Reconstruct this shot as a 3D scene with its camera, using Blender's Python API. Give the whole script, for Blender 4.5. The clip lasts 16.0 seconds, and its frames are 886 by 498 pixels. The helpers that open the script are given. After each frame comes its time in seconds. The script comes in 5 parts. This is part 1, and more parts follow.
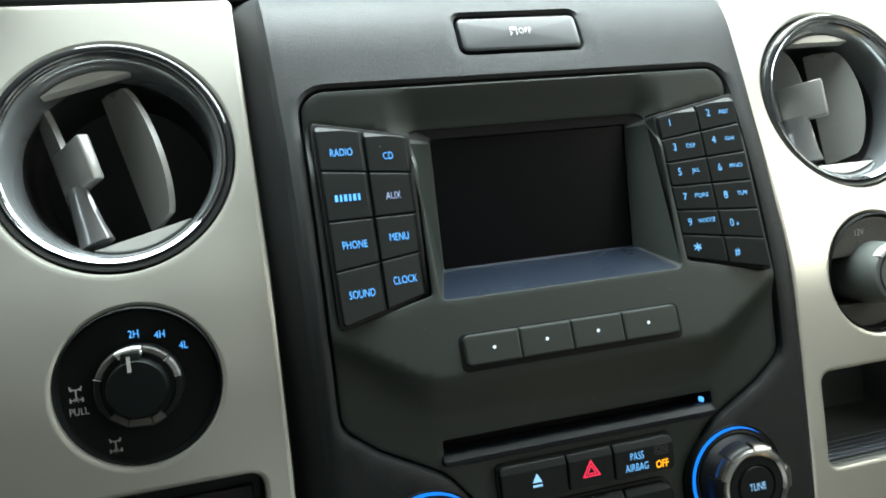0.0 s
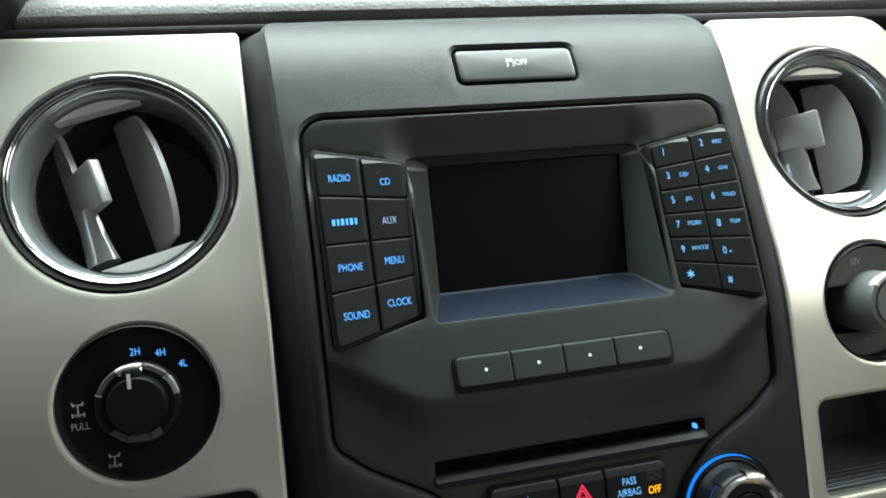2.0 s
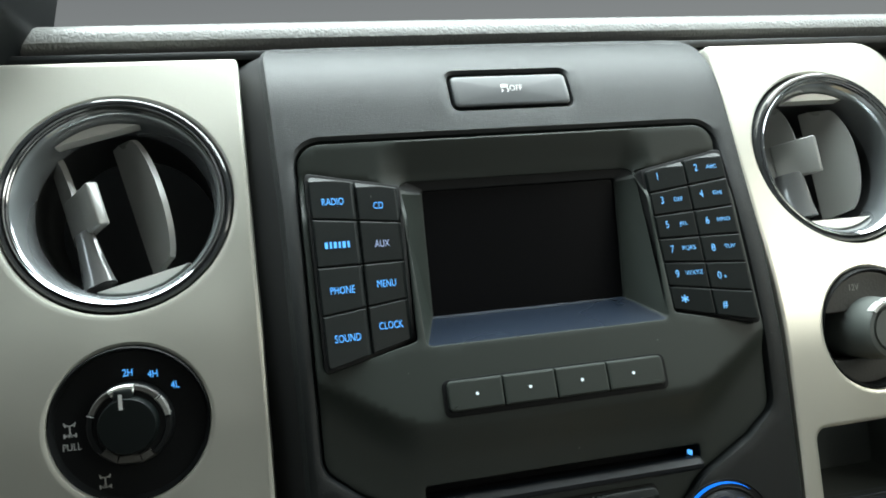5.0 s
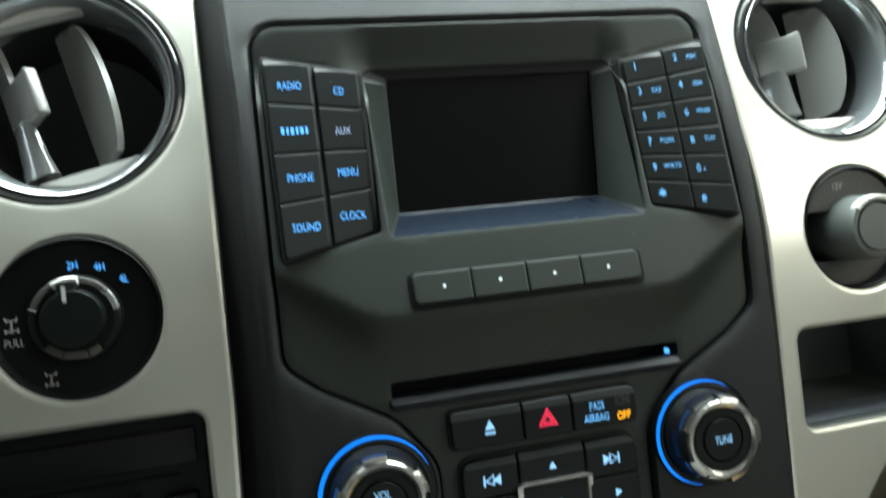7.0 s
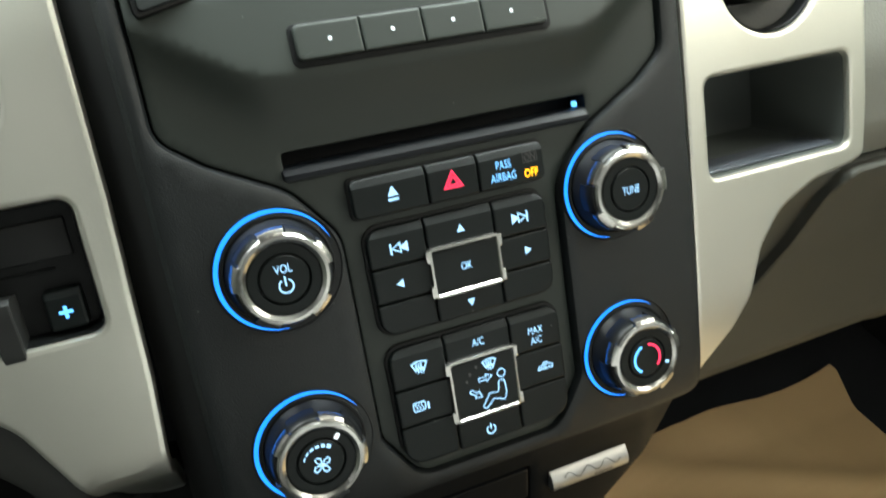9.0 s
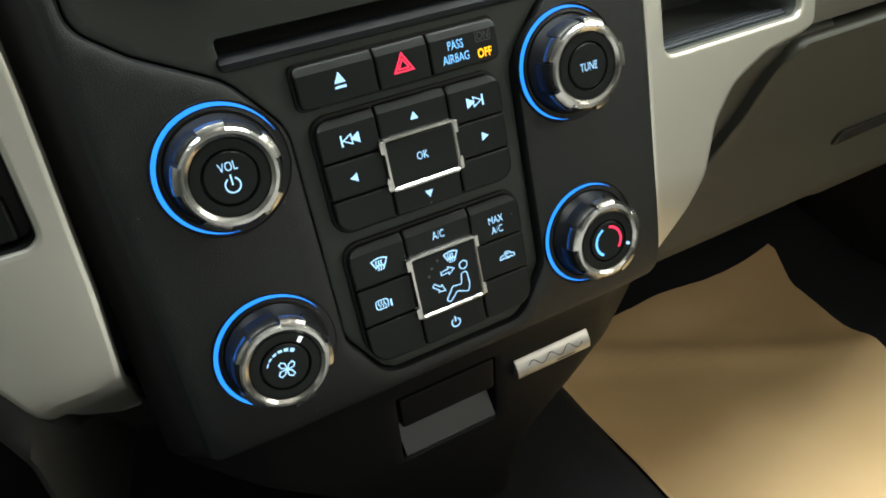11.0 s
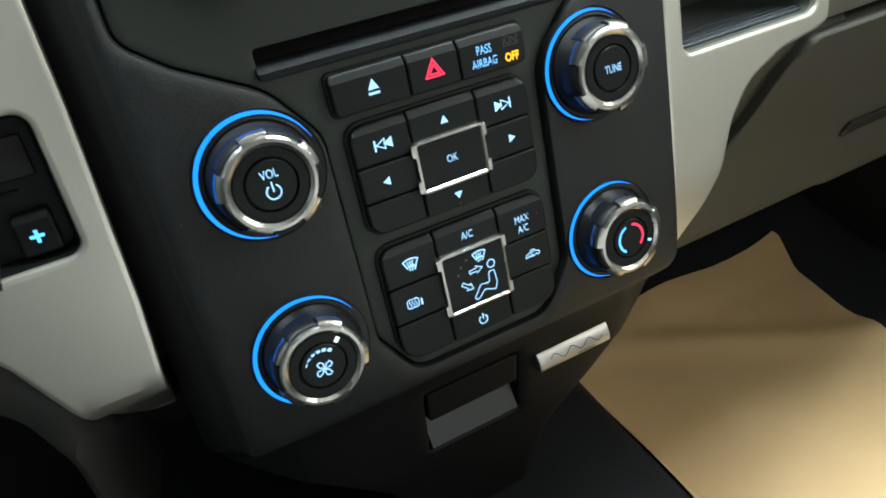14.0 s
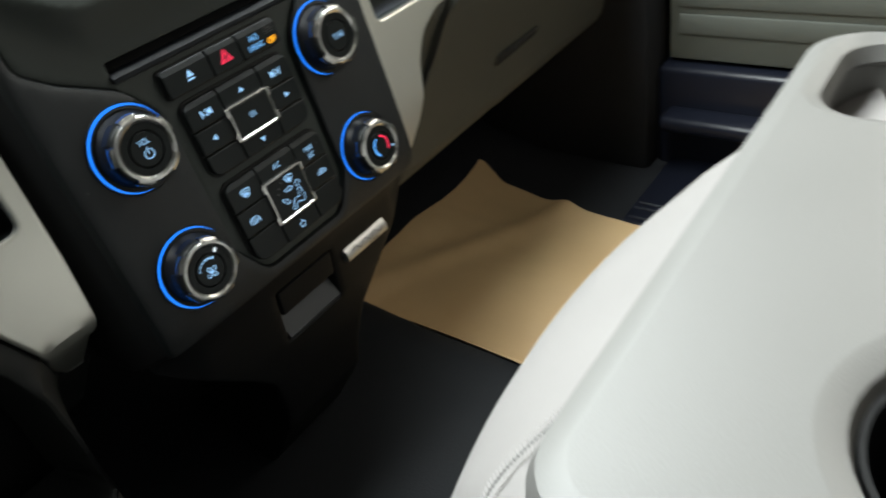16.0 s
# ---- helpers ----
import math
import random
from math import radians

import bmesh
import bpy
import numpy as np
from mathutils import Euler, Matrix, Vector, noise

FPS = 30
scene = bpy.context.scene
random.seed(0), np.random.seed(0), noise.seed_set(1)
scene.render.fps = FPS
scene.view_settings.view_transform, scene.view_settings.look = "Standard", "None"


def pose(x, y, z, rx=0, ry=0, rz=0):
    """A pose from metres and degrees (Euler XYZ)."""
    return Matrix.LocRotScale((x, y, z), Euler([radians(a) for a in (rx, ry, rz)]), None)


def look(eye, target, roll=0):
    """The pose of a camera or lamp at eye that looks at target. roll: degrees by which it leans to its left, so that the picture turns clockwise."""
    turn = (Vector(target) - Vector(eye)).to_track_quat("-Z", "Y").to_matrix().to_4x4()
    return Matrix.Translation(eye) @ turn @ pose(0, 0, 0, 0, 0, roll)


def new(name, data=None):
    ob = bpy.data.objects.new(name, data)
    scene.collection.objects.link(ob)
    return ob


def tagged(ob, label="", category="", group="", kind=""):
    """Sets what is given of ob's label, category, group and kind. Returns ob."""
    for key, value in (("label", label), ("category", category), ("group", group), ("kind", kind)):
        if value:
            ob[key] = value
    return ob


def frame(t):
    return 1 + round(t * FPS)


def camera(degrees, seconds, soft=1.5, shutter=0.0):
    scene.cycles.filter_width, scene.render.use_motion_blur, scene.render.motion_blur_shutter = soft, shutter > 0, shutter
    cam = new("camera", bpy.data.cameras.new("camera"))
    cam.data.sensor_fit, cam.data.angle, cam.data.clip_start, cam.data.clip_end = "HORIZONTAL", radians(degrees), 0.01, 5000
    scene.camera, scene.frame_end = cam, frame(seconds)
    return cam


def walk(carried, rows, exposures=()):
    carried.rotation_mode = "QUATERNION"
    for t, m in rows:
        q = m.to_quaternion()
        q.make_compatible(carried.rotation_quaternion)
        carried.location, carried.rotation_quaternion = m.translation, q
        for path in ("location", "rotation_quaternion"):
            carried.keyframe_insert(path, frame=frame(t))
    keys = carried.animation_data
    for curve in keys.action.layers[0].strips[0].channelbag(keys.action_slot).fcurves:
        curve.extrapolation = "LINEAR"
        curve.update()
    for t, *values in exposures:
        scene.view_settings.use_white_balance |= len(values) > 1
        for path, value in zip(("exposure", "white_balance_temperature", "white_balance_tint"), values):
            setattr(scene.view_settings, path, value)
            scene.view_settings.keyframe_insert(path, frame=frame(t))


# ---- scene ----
cam = camera(62.3, 16.0, soft=1.8, shutter=0.6)
# The dash face leans back by ten degrees; its plan: x to the right, y into the dash, z up the face, from the OK button.
FACE = pose(0, 0, 0.45, -10, 0, 0)
PATH = [
    (0, (-0.145, -0.321, 0.163), (0.364, 1.612, 0.098), -6.4),
    (0.5, (-0.14, -0.322, 0.166), (0.3555, 1.6155, 0.1205), -6.2),
    (1, (-0.1355, -0.327, 0.16), (0.359, 1.6105, 0.141), -6.15),
    (1.5, (-0.136, -0.332, 0.16), (0.3455, 1.6095, 0.166), -6.05),
    (2, (-0.136, -0.332, 0.159), (0.331, 1.6125, 0.1815), -5.85),
    (2.5, (-0.136, -0.331, 0.159), (0.3185, 1.6165, 0.1985), -5.75),
    (3, (-0.135, -0.332, 0.1605), (0.3075, 1.618, 0.213), -5.6),
    (3.5, (-0.132, -0.334, 0.1585), (0.3055, 1.617, 0.2185), -5.5),
    (4, (-0.1315, -0.336, 0.159), (0.307, 1.6145, 0.2325), -5.45),
    (6.5, (-0.119, -0.331, 0.1365), (0.327, 1.6165, 0.2335), -5.8),
    (7, (-0.117, -0.3185, 0.122), (0.35, 1.626, 0.118), -6.05),
    (7.5, (-0.1095, -0.3125, 0.113), (0.3795, 1.6185, -0.061), -6.65),
    (8, (-0.109, -0.3035, 0.106), (0.4465, 1.5905, -0.2175), -7.8),
    (8.5, (-0.1085, -0.2985, 0.1005), (0.4925, 1.559, -0.333), -8.6),
    (9, (-0.1095, -0.2965, 0.096), (0.508, 1.53, -0.4355), -9.25),
    (9.5, (-0.109, -0.2915, 0.0875), (0.5415, 1.4935, -0.5355), -10.1),
    (10, (-0.1105, -0.288, 0.0845), (0.569, 1.4585, -0.6145), -10.85),
    (12.5, (-0.115, -0.28, 0.0905), (0.5715, 1.407, -0.735), -11.8),
    (13, (-0.116, -0.2815, 0.0925), (0.5675, 1.4075, -0.732), -11.95),
    (13.5, (-0.1205, -0.28, 0.0935), (0.574, 1.4035, -0.7325), -12.0),
    (14, (-0.127, -0.2815, 0.0975), (0.5585, 1.406, -0.7285), -12.2),
    (14.5, (-0.1485, -0.2935, 0.1115), (0.5605, 1.38, -0.7235), -13.0),
    (15, (-0.197, -0.3055, 0.124), (0.5845, 1.3175, -0.744), -14.7),
    (15.5, (-0.2275, -0.3625, 0.12), (0.7945, 1.0765, -0.8205), -16.9),
    (16, (-0.2605, -0.4025, 0.1175), (0.941, 0.8755, -0.8425), -20.05),
]
EXPOSURES = [(0.0, 0.16, 6500, 4), (2.0, 0.0, 6500, 4), (4.2, 0.0, 6500, 4), (6.4, -0.1, 6500, 3), (7.0, 0.2, 6500, 1), (8.0, 0.85, 6500, 1), (9.0, 1.1, 6800, 4), (10.0, 0.68, 7100, 7), (13.0, 0.82, 6600, 5), (14.5, 0.8, 6500, 5), (15.2, 0.55, 6500, 5), (15.5, 0.38, 6550, 6), (16.0, 0.15, 6700, 9)]
walk(cam, [(t, FACE @ look(eye, target, roll)) for t, eye, target, roll in PATH], EXPOSURES)

# ---- light ----
world = bpy.data.worlds.new("overcast")
scene.world = world
world.use_nodes = True
wn = world.node_tree.nodes
sky = wn.new("ShaderNodeTexSky")
sky.sky_type, sky.sun_disc = "NISHITA", False
sky.sun_elevation, sky.sun_rotation = radians(50), radians(200)
pale = wn.new("ShaderNodeHueSaturation")
pale.inputs["Saturation"].default_value = 0.15
world.node_tree.links.new(sky.outputs[0], pale.inputs["Color"])
world.node_tree.links.new(pale.outputs[0], wn["Background"].inputs[0])
wn["Background"].inputs[1].default_value = 0.040


def window_light(name, eye, target, sx, sy, watts, colour):
    lamp = bpy.data.lights.new(name, "AREA")
    lamp.shape, lamp.size, lamp.size_y, lamp.energy, lamp.color = "RECTANGLE", sx, sy, watts, colour
    ob = new(name, lamp)
    ob.matrix_world = look(eye, target)
    return ob


# daylight through the passenger's, rear door's, driver's and rear windows and the windscreen, and an added overhead
# fill, no lamp known there
window_light("passenger_window_light", (0.862, -0.55, 0.97), (0.20, -0.10, 0.80), 0.62, 0.38, 4.0, (1.0, 0.98, 0.90))
window_light("rear_door_window_light", (0.85, -1.45, 0.98), (0.20, 0.0, 0.45), 0.50, 0.36, 0.2, (1.0, 0.98, 0.92))
window_light("driver_window_light", (-0.85, -0.55, 0.98), (0.1, -0.15, 0.55), 0.75, 0.40, 0.06, (1.0, 0.98, 0.94))
window_light("rear_window_light", (0.0, -1.88, 1.02), (0.0, 0.0, 0.62), 1.1, 0.32, 0.1, (1.0, 0.97, 0.88))
window_light("windscreen_light", (0.03, 0.15, 1.16), (0.01, 0.03, 0.62), 1.25, 0.36, 30.5, (0.88, 0.97, 1.0))
window_light("overhead_fill_light", (0.20, -0.80, 1.235), (0.30, 0.0, 0.1), 0.36, 0.20, 0.8, (1.0, 0.99, 0.93))


# ---- materials ----
def mat(name, colour, rough=0.5, metal=0.0, bump=0.0, scale=400.0, vary=0.12, kind="noise", spec=0.5, coat=0.0, blotch=18.0, stretch=(1, 1, 1), dust=0.0):
    m = bpy.data.materials.new(name)
    m.use_nodes = True
    n, l = m.node_tree.nodes, m.node_tree.links
    b = n["Principled BSDF"]
    b.inputs["Roughness"].default_value, b.inputs["Metallic"].default_value = rough, metal
    b.inputs["Specular IOR Level"].default_value, b.inputs["Coat Weight"].default_value = spec, coat
    tc = n.new("ShaderNodeTexCoord")
    mp = n.new("ShaderNodeMapping")
    mp.inputs["Scale"].default_value = stretch
    l.new(tc.outputs["Object"], mp.inputs[0])
    big = n.new("ShaderNodeTexNoise")
    big.inputs["Scale"].default_value, big.inputs["Detail"].default_value = blotch, 6
    l.new(mp.outputs[0], big.inputs["Vector"])
    ramp = n.new("ShaderNodeMix")
    ramp.data_type = "RGBA"
    lo, hi = [c * (1 - vary) for c in colour], [min(1, c * (1 + vary)) for c in colour]
    ramp.inputs["A"].default_value, ramp.inputs["B"].default_value = (*lo, 1), (*hi, 1)
    l.new(big.outputs["Fac"], ramp.inputs["Factor"])
    l.new(ramp.outputs["Result"], b.inputs["Base Color"])
    if dust:
        # sparse pale specks of dust
        vo = n.new("ShaderNodeTexVoronoi")
        vo.inputs["Scale"].default_value = 260
        l.new(tc.outputs["Object"], vo.inputs["Vector"])
        dot = n.new("ShaderNodeMath")
        dot.operation, dot.inputs[1].default_value = "LESS_THAN", 0.10
        l.new(vo.outputs["Distance"], dot.inputs[0])
        sep = n.new("ShaderNodeSeparateColor")
        l.new(vo.outputs["Color"], sep.inputs[0])
        few = n.new("ShaderNodeMath")
        few.operation, few.inputs[1].default_value = "LESS_THAN", dust
        l.new(sep.outputs[0], few.inputs[0])
        both = n.new("ShaderNodeMath")
        both.operation = "MULTIPLY"
        l.new(dot.outputs[0], both.inputs[0])
        l.new(few.outputs[0], both.inputs[1])
        half = n.new("ShaderNodeMath")
        half.operation, half.inputs[1].default_value = "MULTIPLY", 0.35
        l.new(both.outputs[0], half.inputs[0])
        mix = n.new("ShaderNodeMix")
        mix.data_type = "RGBA"
        mix.inputs["B"].default_value = (0.25, 0.25, 0.24, 1)
        l.new(half.outputs[0], mix.inputs["Factor"])
        l.new(ramp.outputs["Result"], mix.inputs["A"])
        l.new(mix.outputs["Result"], b.inputs["Base Color"])
    rr = n.new("ShaderNodeMapRange")
    rr.inputs["To Min"].default_value, rr.inputs["To Max"].default_value = max(0.02, rough * 0.85), min(1, rough * 1.15)
    l.new(big.outputs["Fac"], rr.inputs["Value"])
    l.new(rr.outputs[0], b.inputs["Roughness"])
    if bump:
        if kind == "voronoi":
            t = n.new("ShaderNodeTexVoronoi")
            t.feature = "DISTANCE_TO_EDGE"
            o = t.outputs["Distance"]
        elif kind == "pebble":
            t = n.new("ShaderNodeTexVoronoi")
            t.inputs["Randomness"].default_value = 0.8
            o = t.outputs["Distance"]
        elif kind == "weave":
            t = n.new("ShaderNodeTexVoronoi")
            t.inputs["Randomness"].default_value = 0.25
            o = t.outputs["Distance"]
        else:
            t = n.new("ShaderNodeTexNoise")
            t.inputs["Detail"].default_value = 4
            o = t.outputs["Fac"]
        t.inputs["Scale"].default_value = scale
        l.new(mp.outputs[0], t.inputs["Vector"])
        bp = n.new("ShaderNodeBump")
        bp.inputs["Strength"].default_value, bp.inputs["Distance"].default_value = bump, 0.001
        l.new(o, bp.inputs["Height"])
        l.new(bp.outputs[0], b.inputs["Normal"])
    return m


def glow(name, colour, strength):
    m = bpy.data.materials.new(name)
    m.use_nodes = True
    b = m.node_tree.nodes["Principled BSDF"]
    b.inputs["Base Color"].default_value = (*[c * 0.3 for c in colour], 1)
    b.inputs["Emission Color"].default_value, b.inputs["Emission Strength"].default_value = (*colour, 1), strength
    return m


SILVER = mat("satin_silver_paint", (0.66, 0.65, 0.58), 0.36, 0.85, 0.03, 900, 0.03, spec=0.5)
GRAIN = mat("grained_black_plastic", (0.0052, 0.0070, 0.0078), 0.50, 0, 0.22, 1900, 0.10, "pebble", spec=0.42, dust=0.03)
SMOOTH = mat("smooth_black_plastic", (0.0050, 0.0058, 0.0062), 0.45, 0, 0.05, 1500, 0.10, spec=0.28)
FASCIA = mat("matt_black_fascia", (0.0155, 0.0205, 0.0172), 0.54, 0, 0.05, 1800, 0.10, spec=0.42, dust=0.008)
BUTTON = mat("black_rubberised_button", (0.0042, 0.0062, 0.0062), 0.42, 0, 0.04, 1600, 0.10, spec=0.22, dust=0.03)
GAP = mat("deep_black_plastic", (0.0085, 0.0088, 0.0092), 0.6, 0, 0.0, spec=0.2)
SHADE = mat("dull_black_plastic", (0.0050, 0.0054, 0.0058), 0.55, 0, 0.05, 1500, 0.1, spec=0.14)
KNEE = mat("black_knee_panel_plastic", (0.015, 0.016, 0.015), 0.6, 0, 0.1, 700, 0.1)
LINING = mat("dark_olive_liner_plastic", (0.085, 0.094, 0.088), 0.5, 0, 0.1, 700, 0.1)
GLASS = mat("black_display_glass", (0.0035, 0.0035, 0.0042), 0.30, 0, 0.0, spec=0.10)
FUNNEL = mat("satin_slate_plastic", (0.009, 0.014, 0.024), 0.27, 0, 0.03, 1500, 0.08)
LIP = mat("blue_black_lip_plastic", (0.005, 0.0065, 0.009), 0.42, 0, 0.03, 1500, 0.08, spec=0.2)
SHELF = mat("slate_grey_plastic", (0.060, 0.070, 0.088), 0.35, 0, 0.05, 1500, 0.08)
SATIN = mat("satin_charcoal_button", (0.020, 0.022, 0.024), 0.38, 0, 0.03, 1600, 0.10, spec=0.55, dust=0.02)
SKIRT = mat("semi_gloss_black_plastic", (0.0070, 0.0076, 0.0082), 0.36, 0, 0.03, 900, 0.1, spec=0.26)
CHROME = mat("worn_chrome", (0.46, 0.455, 0.435), 0.25, 1.0, 0.35, 190, 0.12, blotch=150)
PIANO = mat("gloss_black_ring_plastic", (0.030, 0.032, 0.034), 0.10, 0, 0.01, 60, 0.06, spec=0.6)
GLOSS = mat("gloss_smoked_chrome", (0.44, 0.45, 0.46), 0.10, 0.9, 0.02, 90, 0.06)
SMOKE = mat("gloss_slate_plastic", (0.36, 0.385, 0.40), 0.10, 0.65, 0.01, 60, 0.06, spec=0.9)
LINK = mat("glossy_grey_link_plastic", (0.16, 0.16, 0.16), 0.16, 0.3, 0.02, 300, 0.08)
VANE = mat("dark_grey_vane_plastic", (0.23, 0.23, 0.22), 0.28, 0.2, 0.05, 900, 0.08)
CARRIER = mat("pale_grey_carrier_plastic", (0.62, 0.62, 0.59), 0.30, 0.3, 0.02, 600, 0.06)
PAD = mat("leather_grained_dash_pad", (0.12, 0.12, 0.115), 0.50, 0, 0.6, 320, 0.12, "voronoi")
DASH = mat("charcoal_dash_plastic", (0.062, 0.060, 0.055), 0.55, 0, 0.4, 700, 0.12)
UPPER = mat("grey_olive_dash_plastic", (0.115, 0.115, 0.100), 0.55, 0, 0.35, 700, 0.12)
LEVER = mat("dark_grey_lever_plastic", (0.022, 0.023, 0.023), 0.35, 0, 0.05, 900, 0.08)
GLOVE = mat("dark_olive_glove_box_plastic", (0.060, 0.061, 0.053), 0.62, 0, 0.35, 700, 0.12, spec=0.3)
LATCH = mat("smooth_dark_latch_plastic", (0.030, 0.031, 0.028), 0.25, 0, 0.02, 300, 0.1)
SEAM = mat("grey_seam_thread", (0.17, 0.165, 0.16), 0.9, 0, 0.3, 900, 0.1)
CARPET = mat("black_carpet", (0.018, 0.019, 0.021), 0.95, 0, 0.8, 600, 0.25, spec=0.12)
VINYL = mat("dark_vinyl_floor", (0.0090, 0.0100, 0.0115), 0.75, 0, 0.3, 500, 0.15, spec=0.25)
PAPER = mat("brown_kraft_paper", (0.59, 0.405, 0.208), 0.62, 0, 0.35, 40, 0.10, blotch=9)
GREY = mat("light_grey_plastic", (0.172, 0.167, 0.158), 0.45, 0, 0.12, 900, 0.04)
FABRIC = mat("light_grey_fabric", (0.28, 0.263, 0.254), 0.9, 0, 0.5, 1100, 0.08, "weave")
DOORMAT = mat("grey_green_door_trim", (0.085, 0.090, 0.077), 0.6, 0, 0.3, 500, 0.08)
SILL = mat("blue_black_sill_plastic", (0.008, 0.0095, 0.016), 0.3, 0, 0.1, 400, 0.1)
BADGE = mat("brushed_aluminium_badge", (0.47, 0.46, 0.44), 0.38, 0.9, 0.1, 500, 0.06, stretch=(1, 1, 8))
LINER = mat("grey_headliner", (0.32, 0.32, 0.31), 0.9, 0, 0.3, 500, 0.06)
BLUE = glow("blue_backlight", (0.09, 0.40, 1.0), 1.4)
RING = glow("blue_halo_light", (0.006, 0.200, 0.96), 1.2)
ICE = glow("ice_blue_backlight", (0.32, 0.62, 1.0), 1.0)
PALE = glow("pale_blue_backlight", (0.50, 0.62, 1.0), 0.55)
KEYBLUE = glow("soft_blue_backlight", (0.17, 0.50, 1.0), 1.15)
WHITE = glow("white_backlight", (0.8, 0.92, 1.0), 0.9)
RED = glow("red_backlight", (1.0, 0.03, 0.10), 1.0)
AMBER = glow("amber_backlight", (1.0, 0.42, 0.01), 1.6)
PRINT = mat("pale_grey_print", (0.55, 0.56, 0.55), 0.5)
FAINT = mat("faint_grey_print", (0.34, 0.34, 0.32), 0.5)
DIM = mat("dim_grey_print", (0.05, 0.05, 0.05), 0.5)


# ---- building helpers ----
def smooth(bm, angle=35):
    bm.normal_update()
    for f in bm.faces:
        f.smooth = len(f.verts) < 9
    for e in bm.edges:
        e.smooth = len(e.link_faces) != 2 or e.calc_face_angle(0) < radians(angle)


def part(name, bm, material, parent=None, label="", angle=35, m=None):
    smooth(bm, angle)
    me = bpy.data.meshes.new(name)
    bm.to_mesh(me)
    bm.free()
    me.materials.append(material)
    ob = new(name, me)
    if parent is not None:
        ob.parent = parent
    if m is not None:
        ob.matrix_basis = m
    if label:
        ob["label"] = label
    return ob


def thing(name, label, category, group="", m=None, kind=""):
    ob = new(name)
    ob.empty_display_size = 0.01
    ob.matrix_world = FACE if m is None else m
    return tagged(ob, label, category, group, kind)


def lerp(table, v):
    if v <= table[0][0]:
        return table[0][1]
    for (a, p), (b, q) in zip(table, table[1:]):
        if v <= b:
            k = (v - a) / (b - a)
            return p + (q - p) * k
    return table[-1][1]


def smooth_table(table):
    """A denser table through the same points, by Catmull-Rom."""
    xs, out = table, []
    for i in range(len(xs) - 1):
        p0, p1, p2, p3 = xs[max(0, i - 1)], xs[i], xs[i + 1], xs[min(len(xs) - 1, i + 2)]
        m1 = (p2[1] - p0[1]) / (p2[0] - p0[0]) * (p2[0] - p1[0])
        m2 = (p3[1] - p1[1]) / (p3[0] - p1[0]) * (p2[0] - p1[0])
        for k in range(8):
            t = k / 8
            h = (2 * t**3 - 3 * t**2 + 1) * p1[1] + (t**3 - 2 * t**2 + t) * m1 + (-2 * t**3 + 3 * t**2) * p2[1] + (t**3 - t**2) * m2
            out.append((p1[0] + (p2[0] - p1[0]) * t, h))
    return out + [xs[-1]]


def rounded(points, radii, seg=6):
    """A polygon with rounded corners; radii one number or one a corner."""
    n, out = len(points), []
    for i, p in enumerate(points):
        r = radii if isinstance(radii, (int, float)) else radii[i]
        p, a, b = Vector(p), Vector(points[i - 1]), Vector(points[(i + 1) % n])
        u, v = (a - p).normalized(), (b - p).normalized()
        ang = u.angle(v, math.pi)
        if r <= 0 or ang > 3.1:
            out.append(tuple(p))
            continue
        d = min(r / math.tan(ang / 2), (a - p).length * 0.49, (b - p).length * 0.49)
        r = d * math.tan(ang / 2)
        c = p + (u + v).normalized() * (r / math.sin(ang / 2))
        s, e = p + u * d - c, p + v * d - c
        w = s.angle_signed(e)
        for k in range(seg + 1):
            t = -w * k / seg
            out.append((c.x + s.x * math.cos(t) - s.y * math.sin(t), c.y + s.x * math.sin(t) + s.y * math.cos(t)))
    return out


def box2(x0, z0, x1, z1):
    return [(x0, z0), (x1, z0), (x1, z1), (x0, z1)]


def circle(cx, cz, r, n=48, a0=0.0):
    return [(cx + r * math.cos(a0 + math.tau * k / n), cz + r * math.sin(a0 + math.tau * k / n)) for k in range(n)]


def area2(p):
    return sum(a[0] * b[1] - b[0] * a[1] for a, b in zip(p, p[1:] + p[:1])) / 2


def offset(p, d):
    """The polygon moved outwards by d (inwards: minus)."""
    s, n, out = (1 if area2(p) > 0 else -1), len(p), []
    for i in range(n):
        a, b, c = Vector(p[i - 1]), Vector(p[i]), Vector(p[(i + 1) % n])
        u, v = (b - a).normalized(), (c - b).normalized()
        nu, nv = Vector((u.y, -u.x)) * s, Vector((v.y, -v.x)) * s
        m = nu + nv
        m = m / max(0.35, m.dot(m) / 2) if m.length > 1e-6 else nu
        out.append((b.x + m.x * d, b.y + m.y * d))
    return out


def inside(c, p):
    n, hit = len(p), False
    for i in range(n):
        (ax, az), (bx, bz) = p[i - 1], p[i]
        if (az > c[1]) != (bz > c[1]) and c[0] < (bx - ax) * (c[1] - az) / (bz - az) + ax:
            hit = not hit
    return hit


def ring(bm, loops):
    """Quads between loops of the same number of points."""
    vs = [[bm.verts.new(p) for p in loop] for loop in loops]
    for a, b in zip(vs, vs[1:]):
        for i in range(len(a)):
            j = (i + 1) % len(a)
            bm.faces.new((a[i], a[j], b[j], b[i]))
    return vs


